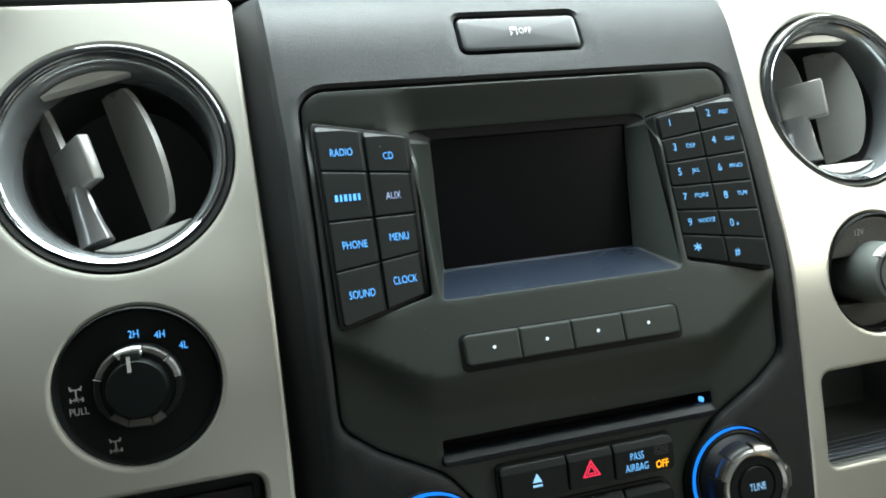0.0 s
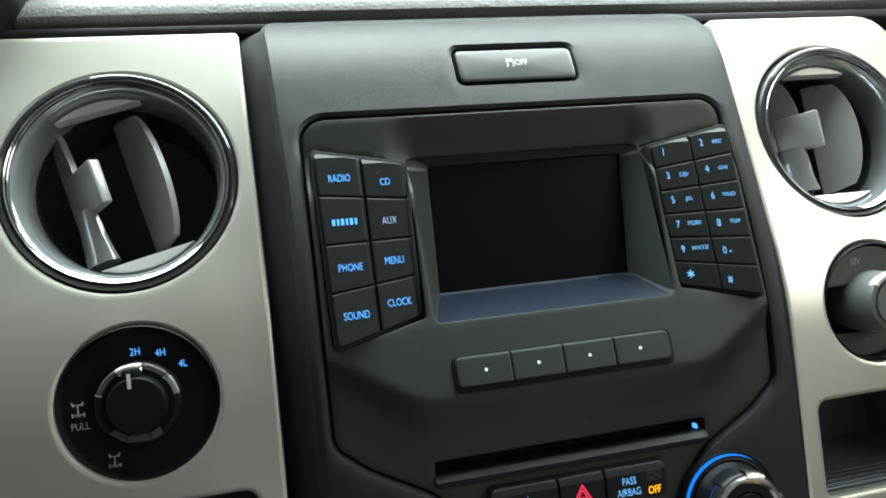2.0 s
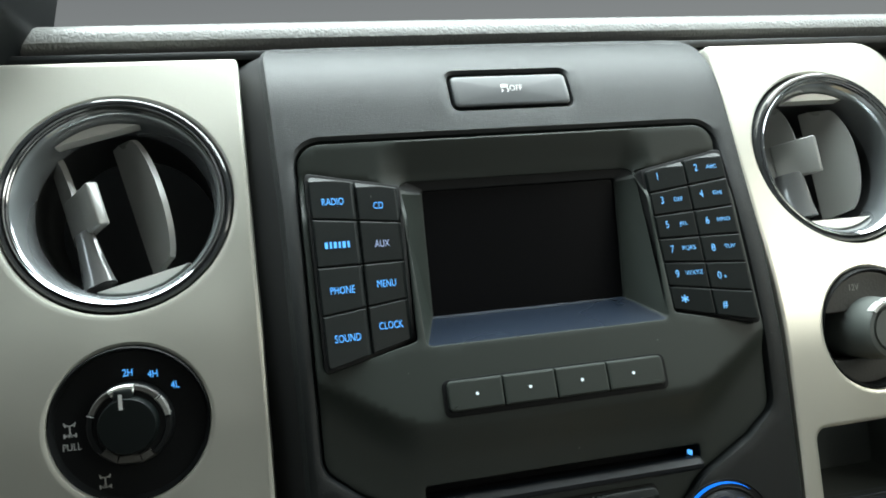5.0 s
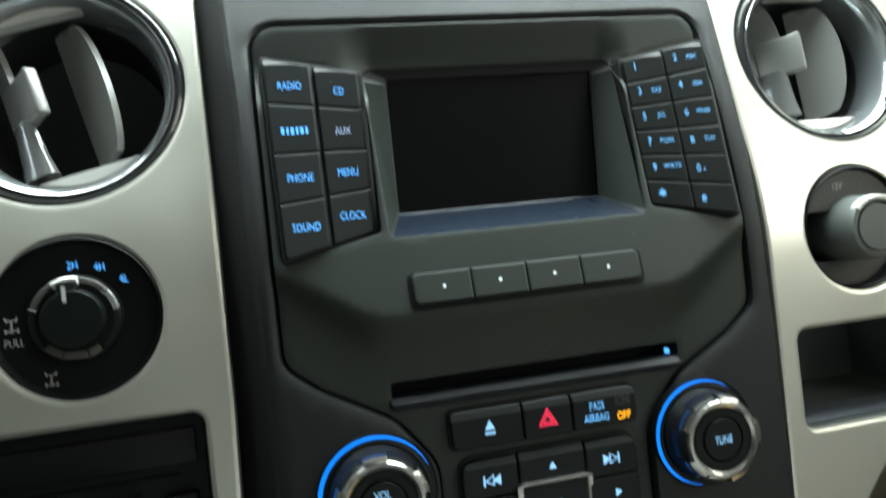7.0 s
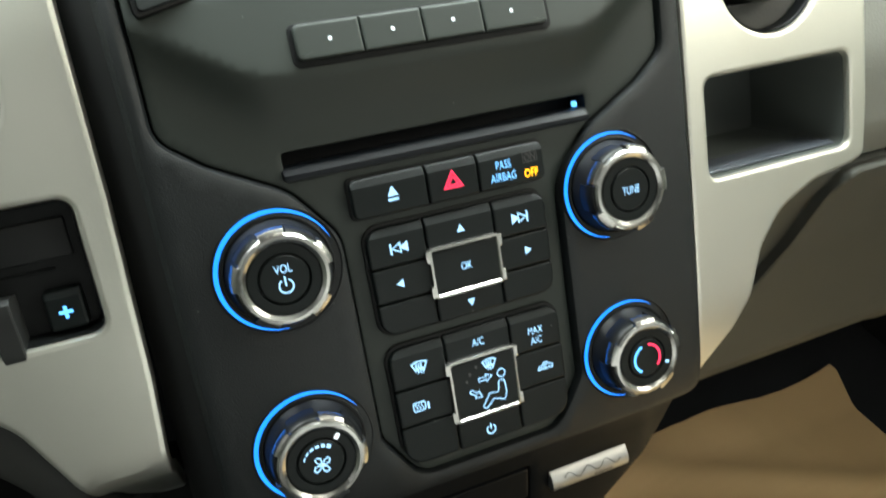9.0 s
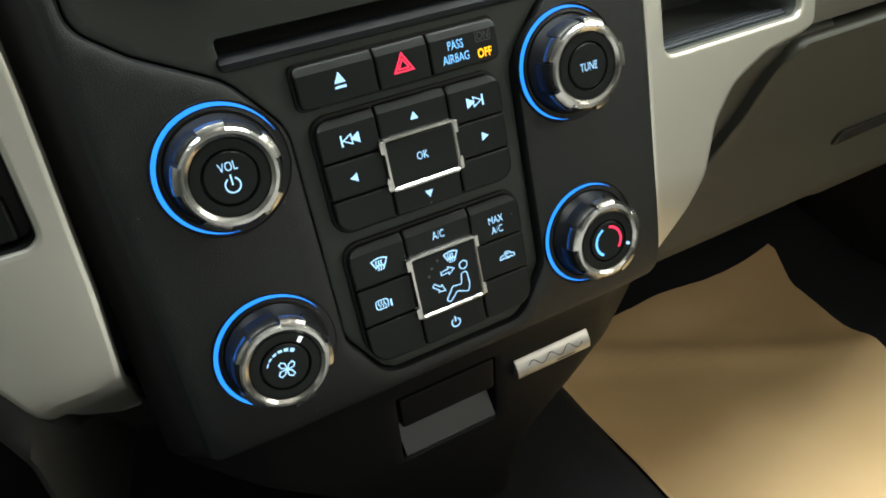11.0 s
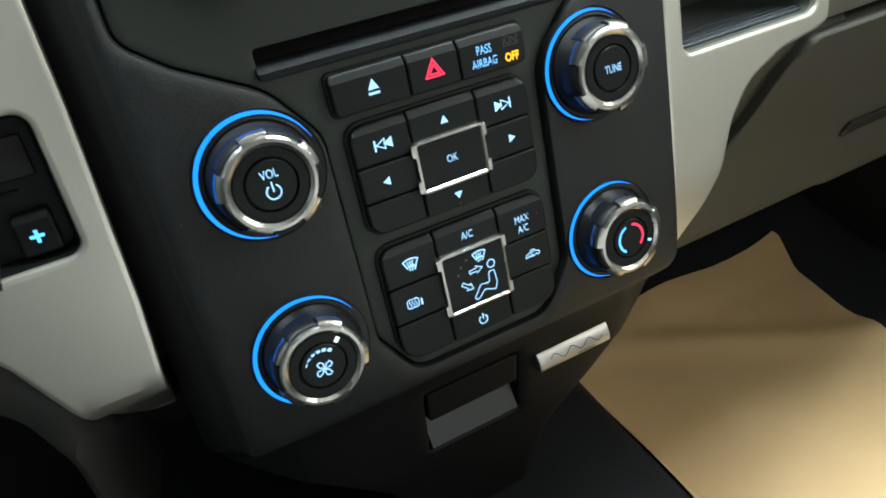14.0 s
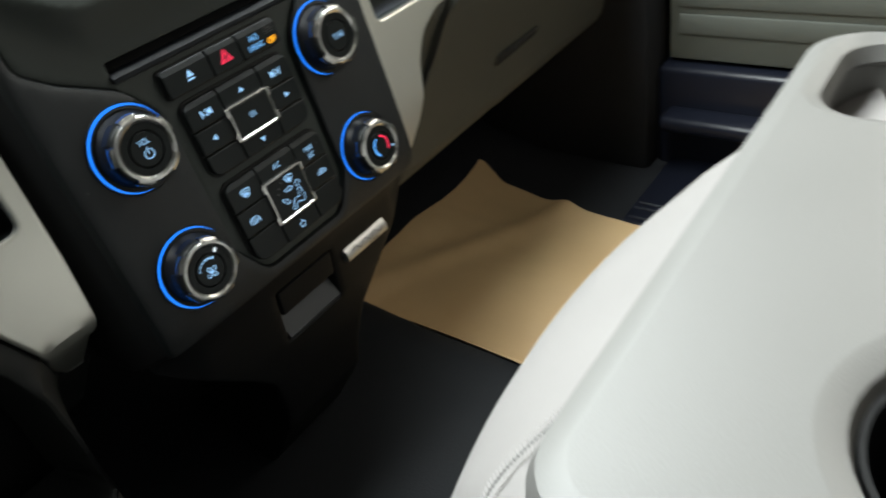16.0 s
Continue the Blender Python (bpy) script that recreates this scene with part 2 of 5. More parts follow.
def plate(bm, outline, yfun, height, r=0.0008, sink=0.002, cap=True, chamfer=None, side_chamfer=None):
    """A raised piece: its outline on the surface yfun, its front height nearer to the viewer, with a rounded rim."""
    if area2(outline) < 0:
        outline = outline[::-1]
    steps = [(0.0, sink), (0.0, -height + r), (-0.3 * r, -height + 0.3 * r), (-r, -height)]
    loops = [[(x, yfun(x, z) + y, z) for x, z in (offset(outline, d) if d else outline)] for d, y in steps]
    if cap:
        flat = offset(outline, -r)
        cx, cz = sum(p[0] for p in flat) / len(flat), sum(p[1] for p in flat) / len(flat)
        for k in (0.96, 0.55, 0.12):
            loops.append([(cx + (x - cx) * k, yfun(cx + (x - cx) * k, cz + (z - cz) * k) - height, cz + (z - cz) * k) for x, z in flat])
    vs = ring(bm, loops)
    if cap:
        bm.faces.new(vs[-1])
    # sloping bands along the top edge and the right-hand edge: (width, how far it falls back)
    for band, axis in ((chamfer, 2), (side_chamfer, 0)):
        if not band:
            continue
        cut = max(p[0 if axis == 0 else 1] for p in outline) - band[0]
        no = (1, 0, 0) if axis == 0 else (0, 0, 1)
        bmesh.ops.bisect_plane(bm, geom=bm.verts[:] + bm.edges[:] + bm.faces[:], plane_co=tuple(c * cut for c in no), plane_no=no, dist=1e-7)
        for v in bm.verts:
            if v.co[axis] > cut + 1e-6 and v.co.y < yfun(v.co.x, v.co.z) - height * 0.3:
                v.co.y += band[1] * (v.co[axis] - cut) / band[0]
    return vs


def dense_loop(loop, step=0.005):
    out = []
    for a, b in zip(loop, loop[1:] + loop[:1]):
        k = max(1, round((Vector(b) - Vector(a)).length / step))
        out.extend((a[0] + (b[0] - a[0]) * i / k, a[1] + (b[1] - a[1]) * i / k) for i in range(k))
    return out


def near(c, p, d):
    """Whether c lies within d of the polygon's points."""
    return any((c[0] - x) ** 2 + (c[1] - z) ** 2 < d * d for x, z in p)


def sheet(bm, outer, holes, yfun, zrows=(), r=0.0015, back=((0.0, 0.01),), hole_back=None, extra=(), step=0.005, support=0.0):
    """A bent panel: a flat outline with holes laid on yfun, with rounded rims and returns. back: (outwards, depth) steps."""
    from mathutils.geometry import delaunay_2d_cdt
    outer = outer if area2(outer) > 0 else outer[::-1]
    holes = [h if area2(h) > 0 else h[::-1] for h in holes]
    loops = [(dense_loop(outer, step), 1, back)] + [(dense_loop(h, step), -1, hole_back or ((0.0, 0.006),)) for h in holes]
    rims = [offset(p, -sgn * r) for p, sgn, _ in loops]
    co, edges = [], []
    for loop in rims:
        s = len(co)
        co.extend(Vector(p) for p in loop)
        edges.extend((s + i, s + (i + 1) % len(loop)) for i in range(len(loop)))
    lines = []
    if support:
        # a second loop just inside each rim keeps the face flat up to its edge
        for (p, sgn, _) in loops:
            loop = offset(p, -sgn * (r + support))
            st = len(co)
            co.extend(Vector(q) for q in loop)
            lines.extend(loop)
            edges.extend((st + i, st + (i + 1) % len(loop)) for i in range(len(loop)))
    for line in extra:
        pts = [p for p in dense_loop(line, step)[:-1]]
        pts = pts[: max(i for i, p in enumerate(pts) if (Vector(p) - Vector(line[-1])).length < step * 1.2) + 1] if len(line) > 2 else pts
        pts = [p for p in pts if inside(p, rims[0]) and not near(p, rims[0], step * 0.4)]
        s = len(co)
        co.extend(Vector(p) for p in pts)
        lines.extend(pts)
        edges.extend((s + i, s + i + 1) for i in range(len(pts) - 1))
    xs, zs = [p[0] for p in outer], [p[1] for p in outer]
    zz = sorted(set(zrows)) if zrows else [min(zs) + step * k for k in range(1, int((max(zs) - min(zs)) / step) + 1)]
    border = [p for loop in rims for p in loop] + lines
    for k, z in enumerate(zz):
        x = min(xs) + step * (0.5 if k % 2 else 1.0)
        band = [p for p in border if abs(p[1] - z) < step]
        while x < max(xs):
            c = (x, z)
            if not near(c, band, step * 0.55) and inside(c, rims[0]) and not any(inside(c, h) for h in rims[1:]):
                co.append(Vector(c))
            x += step
    v, e, f, *_ = delaunay_2d_cdt(co, edges, [], 0, 1e-7)

    def keep(t):
        c = (sum(v[i][0] for i in t) / len(t), sum(v[i][1] for i in t) / len(t))
        return inside(c, rims[0]) and not any(inside(c, h) for h in rims[1:])
    bv = [bm.verts.new((p[0], yfun(p[0], p[1]), p[1])) for p in v]
    for t in f:
        if keep(t):
            bm.faces.new([bv[i] for i in t])
    bmesh.ops.delete(bm, geom=[q for q in bv if not q.link_faces], context="VERTS")
    for (base, sgn, steps), inner in zip(loops, rims):
        y0 = [yfun(x, z) for x, z in inner]
        lp = [[(x, y, z) for (x, z), y in zip(inner, y0)]]
        lp.append([(a[0] + (b[0] - a[0]) * 0.7, y + 0.3 * r, a[1] + (b[1] - a[1]) * 0.7) for a, b, y in zip(inner, base, y0)])
        lp.append([(b[0], y + r, b[1]) for b, y in zip(base, y0)])
        for d, y1 in steps:
            lp.append([(b[0], y + y1, b[1]) for b, y in zip(offset(base, sgn * d), y0)])
        ring(bm, lp)
    bmesh.ops.remove_doubles(bm, verts=bm.verts[:], dist=2e-5)
    bmesh.ops.recalc_face_normals(bm, faces=bm.faces[:])


def lathe(bm, profile, n=48, lobes=None):
    """Turned round the y axis: profile of (radius, y)."""
    loops = [[(rr * math.cos(math.tau * k / n), y, rr * math.sin(math.tau * k / n)) for k in range(n)] for rr, y in profile if rr > 1e-6]
    vs = ring(bm, loops)
    for end, (rr, y) in ((vs[0], profile[0]), (vs[-1], profile[-1])):
        if rr <= 1e-6:
            c = bm.verts.new((0, y, 0))
            for i in range(n):
                bm.faces.new((end[i], end[(i + 1) % n], c))
    bmesh.ops.recalc_face_normals(bm, faces=bm.faces[:])


def block(bm, x0, y0, z0, x1, y1, z1, bevel=0.0, seg=2):
    r = bmesh.ops.create_cube(bm, size=1)
    for v in r["verts"]:
        v.co = Vector(((x0 + x1) / 2 + v.co.x * (x1 - x0), (y0 + y1) / 2 + v.co.y * (y1 - y0), (z0 + z1) / 2 + v.co.z * (z1 - z0)))
    if bevel:
        es = list({e for v in r["verts"] for e in v.link_edges})
        bmesh.ops.bevel(bm, geom=es, offset=bevel, segments=seg, profile=0.5, affect="EDGES")


def flat_poly(bm, pts, yfun, lift=0.0003):
    bm.faces.new([bm.verts.new((x, yfun(x, z) - lift, z)) for x, z in pts])


def stroke(bm, pts, w, yfun, closed=False, lift=0.0003):
    """A drawn line of width w laid on the surface."""
    n = len(pts)
    left, right = [], []
    for i in range(n):
        a = Vector(pts[i - 1]) if i or closed else Vector(pts[0])
        b = Vector(pts[i])
        c = Vector(pts[(i + 1) % n]) if i < n - 1 or closed else Vector(pts[-1])
        u, v = (b - a), (c - b)
        u = u.normalized() if u.length else v.normalized()
        v = v.normalized() if v.length else u
        m = (Vector((-u.y, u.x)) + Vector((-v.y, v.x)))
        m = m / max(0.5, m.dot(m) / 2) if m.length > 1e-6 else Vector((-u.y, u.x))
        left.append(b + m * w / 2)
        right.append(b - m * w / 2)
    lv = [bm.verts.new((p.x, yfun(p.x, p.y) - lift, p.y)) for p in left]
    rv = [bm.verts.new((p.x, yfun(p.x, p.y) - lift, p.y)) for p in right]
    for i in range(n if closed else n - 1):
        j = (i + 1) % n
        bm.faces.new((lv[i], rv[i], rv[j], lv[j]))


def arc(cx, cz, r, a0, a1, n=20):
    return [(cx + r * math.cos(radians(a0 + (a1 - a0) * k / n)), cz + r * math.sin(radians(a0 + (a1 - a0) * k / n))) for k in range(n + 1)]


def word(bm, body, cx, cz, size, yfun, width=0.82, lift=0.0003, turn=0.0, weight=0.0):
    """Letters of the built-in font, laid flat on the surface, centred; size: height of the capitals."""
    cu = bpy.data.curves.new("letters", "FONT")
    cu.body, cu.align_x, cu.size, cu.resolution_u, cu.offset = body, "CENTER", size / 0.69, 3, weight * size
    ob = new("letters", cu)
    me = bpy.data.meshes.new_from_object(ob.evaluated_get(bpy.context.evaluated_depsgraph_get()))
    s = len(bm.verts)
    bm.from_mesh(me)
    bm.verts.ensure_lookup_table()
    ca, sa = math.cos(radians(turn)), math.sin(radians(turn))
    for v in bm.verts[s:]:
        u, w = v.co.x * width, v.co.y - size / 2
        x, z = cx + u * ca - w * sa, cz + u * sa + w * ca
        v.co = (x, yfun(x, z) - lift, z)
    bpy.data.objects.remove(ob)
    bpy.data.curves.remove(cu)
    bpy.data.meshes.remove(me)


def at_y(y):
    return lambda x, z: y


def mirrored(p):
    return [(-x, z) for x, z in p]


# ---- surfaces of the dash, in the plan of the face ----
STACK = smooth_table([(-0.11, 0.004), (-0.085, 0.0), (0.0, 0.0), (0.10, 0.0), (0.13, 0.002), (0.17, 0.009), (0.215, 0.021), (0.245, 0.030), (0.262, 0.036), (0.276, 0.045), (0.287, 0.058), (0.294, 0.074), (0.298, 0.100)])
TRIM = smooth_table([(-0.11, 0.022), (-0.06, 0.016), (0.10, 0.016), (0.14, 0.0205), (0.18, 0.031), (0.23, 0.0445), (0.27, 0.0555), (0.290, 0.061)])


def stack_y(x, z):
    return lerp(STACK, z) + 0.30 * max(0, abs(x) - 0.09) ** 1.5


def roll_under(z):
    u = max(0, -0.055 - z)
    return 1.25 * u * min(1, u / 0.020)


def trim_y(x, z):
    # the driver's side panel rolls under at its foot
    return lerp(TRIM, z) + (roll_under(z) if x < 0 else 0)


def face_up(z):
    return -0.004 + (z - 0.093) * 0.19


def crease(x):
    u = abs(x) - 0.0735
    return 0.0926 + (u + math.sqrt(u * u + 0.00005)) * 0.32


def blend(a, b, k):
    """The greater of two, rounded over where they meet."""
    h = max(k - abs(a - b), 0) / k
    return max(a, b) + h * h * k / 4


def radio_y(x, z):
    zc = crease(x)
    side = face_up(zc) + (zc - z) * 0.42
    y = blend(face_up(z), -blend(-side, -0.0045, 0.003), 0.0007)
    if z > 0.19:
        k = min(1, (z - 0.19) / 0.024)
        k = k * k * (3 - 2 * k)
        y += (0.0265 - y) * k
        hood = min(1, max(0, (0.074 - abs(x)) / 0.014))
        y += 0.0062 * k * hood * max(0, 0.2300 - z) / 0.020
    return y


# ---- dashboard: centre stack ----
stack = thing("center_stack", "black grained plastic centre stack bezel of a pickup truck dashboard", "dashboard")
PANEL = [(-0.1145, 0.2315), (-0.1145, 0.078), (-0.099, 0.0655), (-0.069, 0.049), (-0.0515, 0.026), (-0.0515, -0.072), (-0.036, -0.096)]
PANEL = PANEL + mirrored(PANEL)[::-1]
PR = [0.012, 0.012, 0.02, 0.03, 0.02, 0.012, 0.012] + [0.012, 0.012, 0.02, 0.03, 0.02, 0.012, 0.012]
PANEL = rounded(PANEL, PR, 6)
ZROWS = [-0.1 + 0.006 * k for k in range(60)] + [0.262, 0.266, 0.2695, 0.273, 0.276, 0.279, 0.282, 0.2845, 0.287, 0.289, 0.291, 0.2925, 0.294, 0.2955]
BEZEL = rounded([(-0.1225, -0.106), (0.1270, -0.106), (0.1280, 0.0), (0.1262, 0.13), (0.1272, 0.2), (0.1310, 0.298), (-0.1275, 0.298), (-0.1235, 0.2), (-0.1225, 0.1)], [0.005, 0.010, 0, 0.1, 0.1, 0.016, 0.014, 0.1, 0], 10)
ESC = rounded(box2(-0.0304, 0.2476, 0.0347, 0.2665), 0.003, 4)
bm = bmesh.new()
sheet(bm, BEZEL, [offset(PANEL, 0.0008), offset(ESC, 0.0010)], stack_y, ZROWS, r=0.003, back=((0.0015, 0.006),), hole_back=((0.0, 0.010),))
part("bezel", bm, GRAIN, stack)
bm = bmesh.new()
dense = []
for p, q in zip(BEZEL, BEZEL[1:] + BEZEL[:1]):
    k = max(1, int((Vector(q) - Vector(p)).length / 0.006))
    dense.extend((p[0] + (q[0] - p[0]) * i / k, p[1] + (q[1] - p[1]) * i / k) for i in range(k))
base = [stack_y(x, z) for x, z in offset(dense, -0.003)]


def flare(x, z, d):
    side = max(-1, min(1, x / 0.105))
    return (x + d * side * (0.8 if x > 0 else 1.0), z - 0.3 * d if z < -0.09 else z - 0.0008)


ring(bm, [[(flare(x, z, d)[0], y + dy, flare(x, z, d)[1]) for (x, z), y in zip(dense, base)] for d, dy in ((0.0008, 0.0050), (0.0014, 0.0058), (0.006, 0.013), (0.014, 0.024), (0.016, 0.030), (0.016, 0.075))])
bmesh.ops.recalc_face_normals(bm, faces=bm.faces[:])
part("side_return", bm, GAP, stack, "smooth black side of the stack")

LB = ((0.1105, 0.2145, 0.019), (0.1095, 0.123, -0.001), (0.0665, 0.2065, 0.0225), (0.068, 0.1325, 0.011))


def key_xz(u, v, side):
    """u: 0 at the outer edge to 1 at the inner; v: 0 at the top to 1 at the foot."""
    (ax, az, _), (bx, bz, _), (cx, cz, _), (dx, dz, _) = LB
    return (side * ((1 - u) * ((1 - v) * ax + v * bx) + u * ((1 - v) * cx + v * dx)), (1 - u) * ((1 - v) * az + v * bz) + u * ((1 - v) * cz + v * dz))


def key_y(x, z):
    x = abs(x)
    u = min(1.1, max(-0.1, (0.110 - x) / 0.0428))
    zt, zb = 0.2145 - 0.008 * u, 0.123 + 0.0095 * u
    v = min(1.1, max(-0.1, (zt - z) / (zt - zb)))
    return (1 - u) * (0.0175 - 0.0195 * v) + u * (0.0205 - 0.0110 * v)


def key_quad(u0, u1, v0, v1, side, gap=0.00022):
    q = [key_xz(u0, v0, side), key_xz(u0, v1, side), key_xz(u1, v1, side), key_xz(u1, v0, side)]
    return offset(q, -gap)


# ---- radio ----
radio = thing("car_radio", "matt black car radio with blue-lit keys and a dark unlit display", "radio")
GL = [(-0.0521, 0.1408), (0.0544, 0.1408), (0.0560, 0.2056), (-0.0521, 0.2056)]
RECESS = [(-0.0625, 0.1285), (0.0625, 0.1285), (0.0655, 0.2105), (-0.0655, 0.2105)]
REC = rounded(RECESS, [0.003, 0.003, 0.006, 0.006], 4)
GLR = rounded(GL, [0.001, 0.001, 0.002, 0.002], 4)
SLOT = rounded(box2(-0.0695, 0.0572, 0.0725, 0.0641), 0.0015, 3)
bm = bmesh.new()
line = [(0.1135 * k / 20, crease(0.1135 * k / 20)) for k in range(-20, 21)]
KEYHOLES = [rounded(offset(key_quad(0, 1, 0, 1, side, 0), 0.0014), 0.0022, 3) for side in (-1, 1)]
sheet(bm, PANEL, [REC, SLOT, *KEYHOLES], radio_y, r=0.0010, back=((0.0, 0.010),), hole_back=((0.0, 0.0012),), extra=[line], step=0.003)
faceplate = part("faceplate", bm, FASCIA, radio, angle=32)
outer = [(x, radio_y(x, z) + 0.001, z) for x, z in offset(REC, -0.0)]
mid = [(x + (g[0] - x) * 0.92, 0.0336, z + (g[1] - z) * 0.92) for (x, z), g in zip(REC, GLR)]
inner = [(x, 0.0342, z) for x, z in GLR]
inner2 = [(x, 0.0366, z) for x, z in GLR]
count = len(REC)
# materials carry the recess's light and shade: near-black hood, paler cheeks, bluish shelf
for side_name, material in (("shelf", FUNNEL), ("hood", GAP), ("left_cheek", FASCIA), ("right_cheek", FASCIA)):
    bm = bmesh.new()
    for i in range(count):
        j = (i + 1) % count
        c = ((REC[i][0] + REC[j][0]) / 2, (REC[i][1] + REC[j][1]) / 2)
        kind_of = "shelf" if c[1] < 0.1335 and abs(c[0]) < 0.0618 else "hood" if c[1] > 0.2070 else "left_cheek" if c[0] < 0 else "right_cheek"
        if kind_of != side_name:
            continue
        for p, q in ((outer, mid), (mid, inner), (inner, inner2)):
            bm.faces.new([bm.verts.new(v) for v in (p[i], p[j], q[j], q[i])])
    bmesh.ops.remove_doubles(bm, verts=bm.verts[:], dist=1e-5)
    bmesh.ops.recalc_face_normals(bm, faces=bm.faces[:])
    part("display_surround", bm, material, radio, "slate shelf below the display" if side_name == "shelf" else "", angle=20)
bm = bmesh.new()
plate(bm, offset(GLR, 0.0005), at_y(0.0373), 0.002, 0.0003)
part("display", bm, GLASS, radio, "dark unlit display glass")

for side in (-1, 1):
    bm = bmesh.new()
    q = offset(key_quad(0, 1, 0, 1, side, 0), 0.0012)
    plate(bm, rounded(q, 0.002, 3), lambda x, z: key_y(x, z) + 0.0005, 0.0006, 0.0003, sink=0.006)
    part("key_surround", bm, GAP, radio)


def key(body, u0, u1, v0, v1, side, round_=(0, 0, 0, 0)):
    q = key_quad(u0, u1, v0, v1, side)
    bm = bmesh.new()
    cx, cz = sum(p[0] for p in q) / 4, sum(p[1] for p in q) / 4
    y0, gx, gz = key_y(cx, cz), (key_y(cx + 0.004, cz) - key_y(cx - 0.004, cz)) / 0.008, (key_y(cx, cz + 0.004) - key_y(cx, cz - 0.004)) / 0.008
    plate(bm, rounded(q, [max(r, 0.0006) for r in round_], 4), lambda x, z: y0 + gx * (x - cx) + gz * (z - cz), 0.0022, 0.0007, sink=0.003, chamfer=(0.0026, 0.0018) if v0 == 0 else None, side_chamfer=(0.0022, 0.0012) if side < 0 else None)
    return part("radio_key", bm, BUTTON, radio, "black key with blue-lit lettering", angle=18)


def front(yf, h):
    return lambda x, z: yf(x, z) - h


TOP = front(key_y, 0.0022)
words = (("RADIO", "CD"), (None, "AUX"), ("PHONE", "MENU"), ("SOUND", "CLOCK"))
VS = (0.0, 0.235, 0.49, 0.735, 1.0)
for i, pair in enumerate(words):
    for j, body in enumerate(pair):
        u0, u1 = (0.0, 0.51) if j == 0 else (0.51, 1.0)
        corner = [0.0, 0.0, 0.0, 0.0]
        if i == 0:
            corner[0 if j == 0 else 3] = 0.002
        if i == 3:
            corner[1 if j == 0 else 2] = 0.002
        k = key(body, u0, u1, VS[i], VS[i + 1], -1, corner)
        cx, cz = key_xz((u0 + u1) / 2, (VS[i] + VS[i + 1]) / 2, -1)
        bm = bmesh.new()
        cx, cz = cx + (-0.0003, -0.0003, -0.0002, -0.0001)[i], cz + (-0.0012, -0.0008, -0.0004, -0.0001)[i]
        if body:
            word(bm, body, cx, cz, 0.0034, TOP, 0.71, weight=-0.003)
        else:
            # the mark of the broadcaster, as a row of plain bars
            for q in range(6):
                stroke(bm, [(cx - 0.0052 + 0.0021 * q, cz - 0.0016), (cx - 0.0052 + 0.0021 * q, cz + 0.0014)], 0.0010 if q % 2 else 0.0014, TOP)
        part("lettering", bm, PALE if body == "AUX" else BLUE, k)
keys = (("1", ""), ("2", "ABC"), ("3", "DEF"), ("4", "GHI"), ("5", "JKL"), ("6", "MNO"), ("7", "PQRS"), ("8", "TUV"), ("9", "WXYZ"), ("0+", ""), ("*", ""), ("#", ""))
for i, (num, small) in enumerate(keys):
    row, col = divmod(i, 2)
    u0, u1 = (0.5, 1.0) if col == 0 else (0.0, 0.5)
    corner = [0.0, 0.0, 0.0, 0.0]
    if row == 0:
        corner[3 if col == 0 else 0] = 0.002
    if row == 5:
        corner[2 if col == 0 else 1] = 0.002
    k = key(num, u0, u1, row / 6, (row + 1) / 6, 1, corner)
    cx, cz = key_xz((u0 + u1) / 2, (row + 0.52) / 6, 1)
    cx, cz = cx - 0.0008, cz + 0.0011
    bm = bmesh.new()
    shift = -0.0042
    if num == "*":
        for a in (0, 60, 120):
            stroke(bm, [(cx - 0.003 + 0.002 * math.cos(radians(a + 90)), cz + 0.002 * math.sin(radians(a + 90))), (cx - 0.003 - 0.002 * math.cos(radians(a + 90)), cz - 0.002 * math.sin(radians(a + 90)))], 0.0006, TOP)
    elif num == "0+":
        word(bm, "0", cx - 0.0042, cz, 0.0037, TOP, weight=-0.002)
        word(bm, "+", cx - 0.0014, cz - 0.0010, 0.0024, TOP)
    elif num == "#":
        word(bm, num, cx - 0.0046, cz - 0.0004, 0.0036, TOP)
    else:
        word(bm, num, cx + shift, cz, 0.0037, TOP, weight=-0.002)
    if small:
        word(bm, small, cx + 0.0045, cz, 0.0021, TOP, 0.98)
    part("lettering", bm, KEYBLUE, k)

# preset row; a darker plate stands in for the shaded groove round the buttons
bm = bmesh.new()
plate(bm, rounded(box2(-0.0584, 0.0953, 0.0550, 0.1125), 0.0034, 4), lambda x, z: face_up(z) + 0.0002, 0.0006, 0.0003, sink=0.004)
part("preset_surround", bm, SHADE, radio)
EDGES = (-0.0566, -0.0296, -0.0034, 0.0232, 0.0530)
for i, (x0, x1) in enumerate(zip(EDGES, EDGES[1:])):
    corner = [0.0025 if i == 0 else 0.0006, 0.0025 if i == 3 else 0.0006, 0.0025 if i == 3 else 0.0006, 0.0025 if i == 0 else 0.0006]
    bm = bmesh.new()
    plate(bm, rounded(box2(x0 + 0.0002, 0.0972, x1 - 0.0002, 0.1118), corner, 4), lambda x, z: face_up(z), 0.0024, 0.0008, sink=0.003)
    # the lower edge falls back in a dark bevel
    for v in bm.verts:
        if v.co.y < face_up(v.co.z) - 0.001 and v.co.z < 0.0990:
            v.co.z += 0.0010
            v.co.y += 0.19 * 0.0010
    k = part("preset_button", bm, FASCIA, radio, "blank charcoal preset button with a white dot")
    bm = bmesh.new()
    flat_poly(bm, circle((-0.0426, -0.0166, 0.0096, 0.0364)[i], 0.1052, 0.0008, 12), lambda x, z: face_up(z) - 0.0024)
    part("dot", bm, WHITE, k)

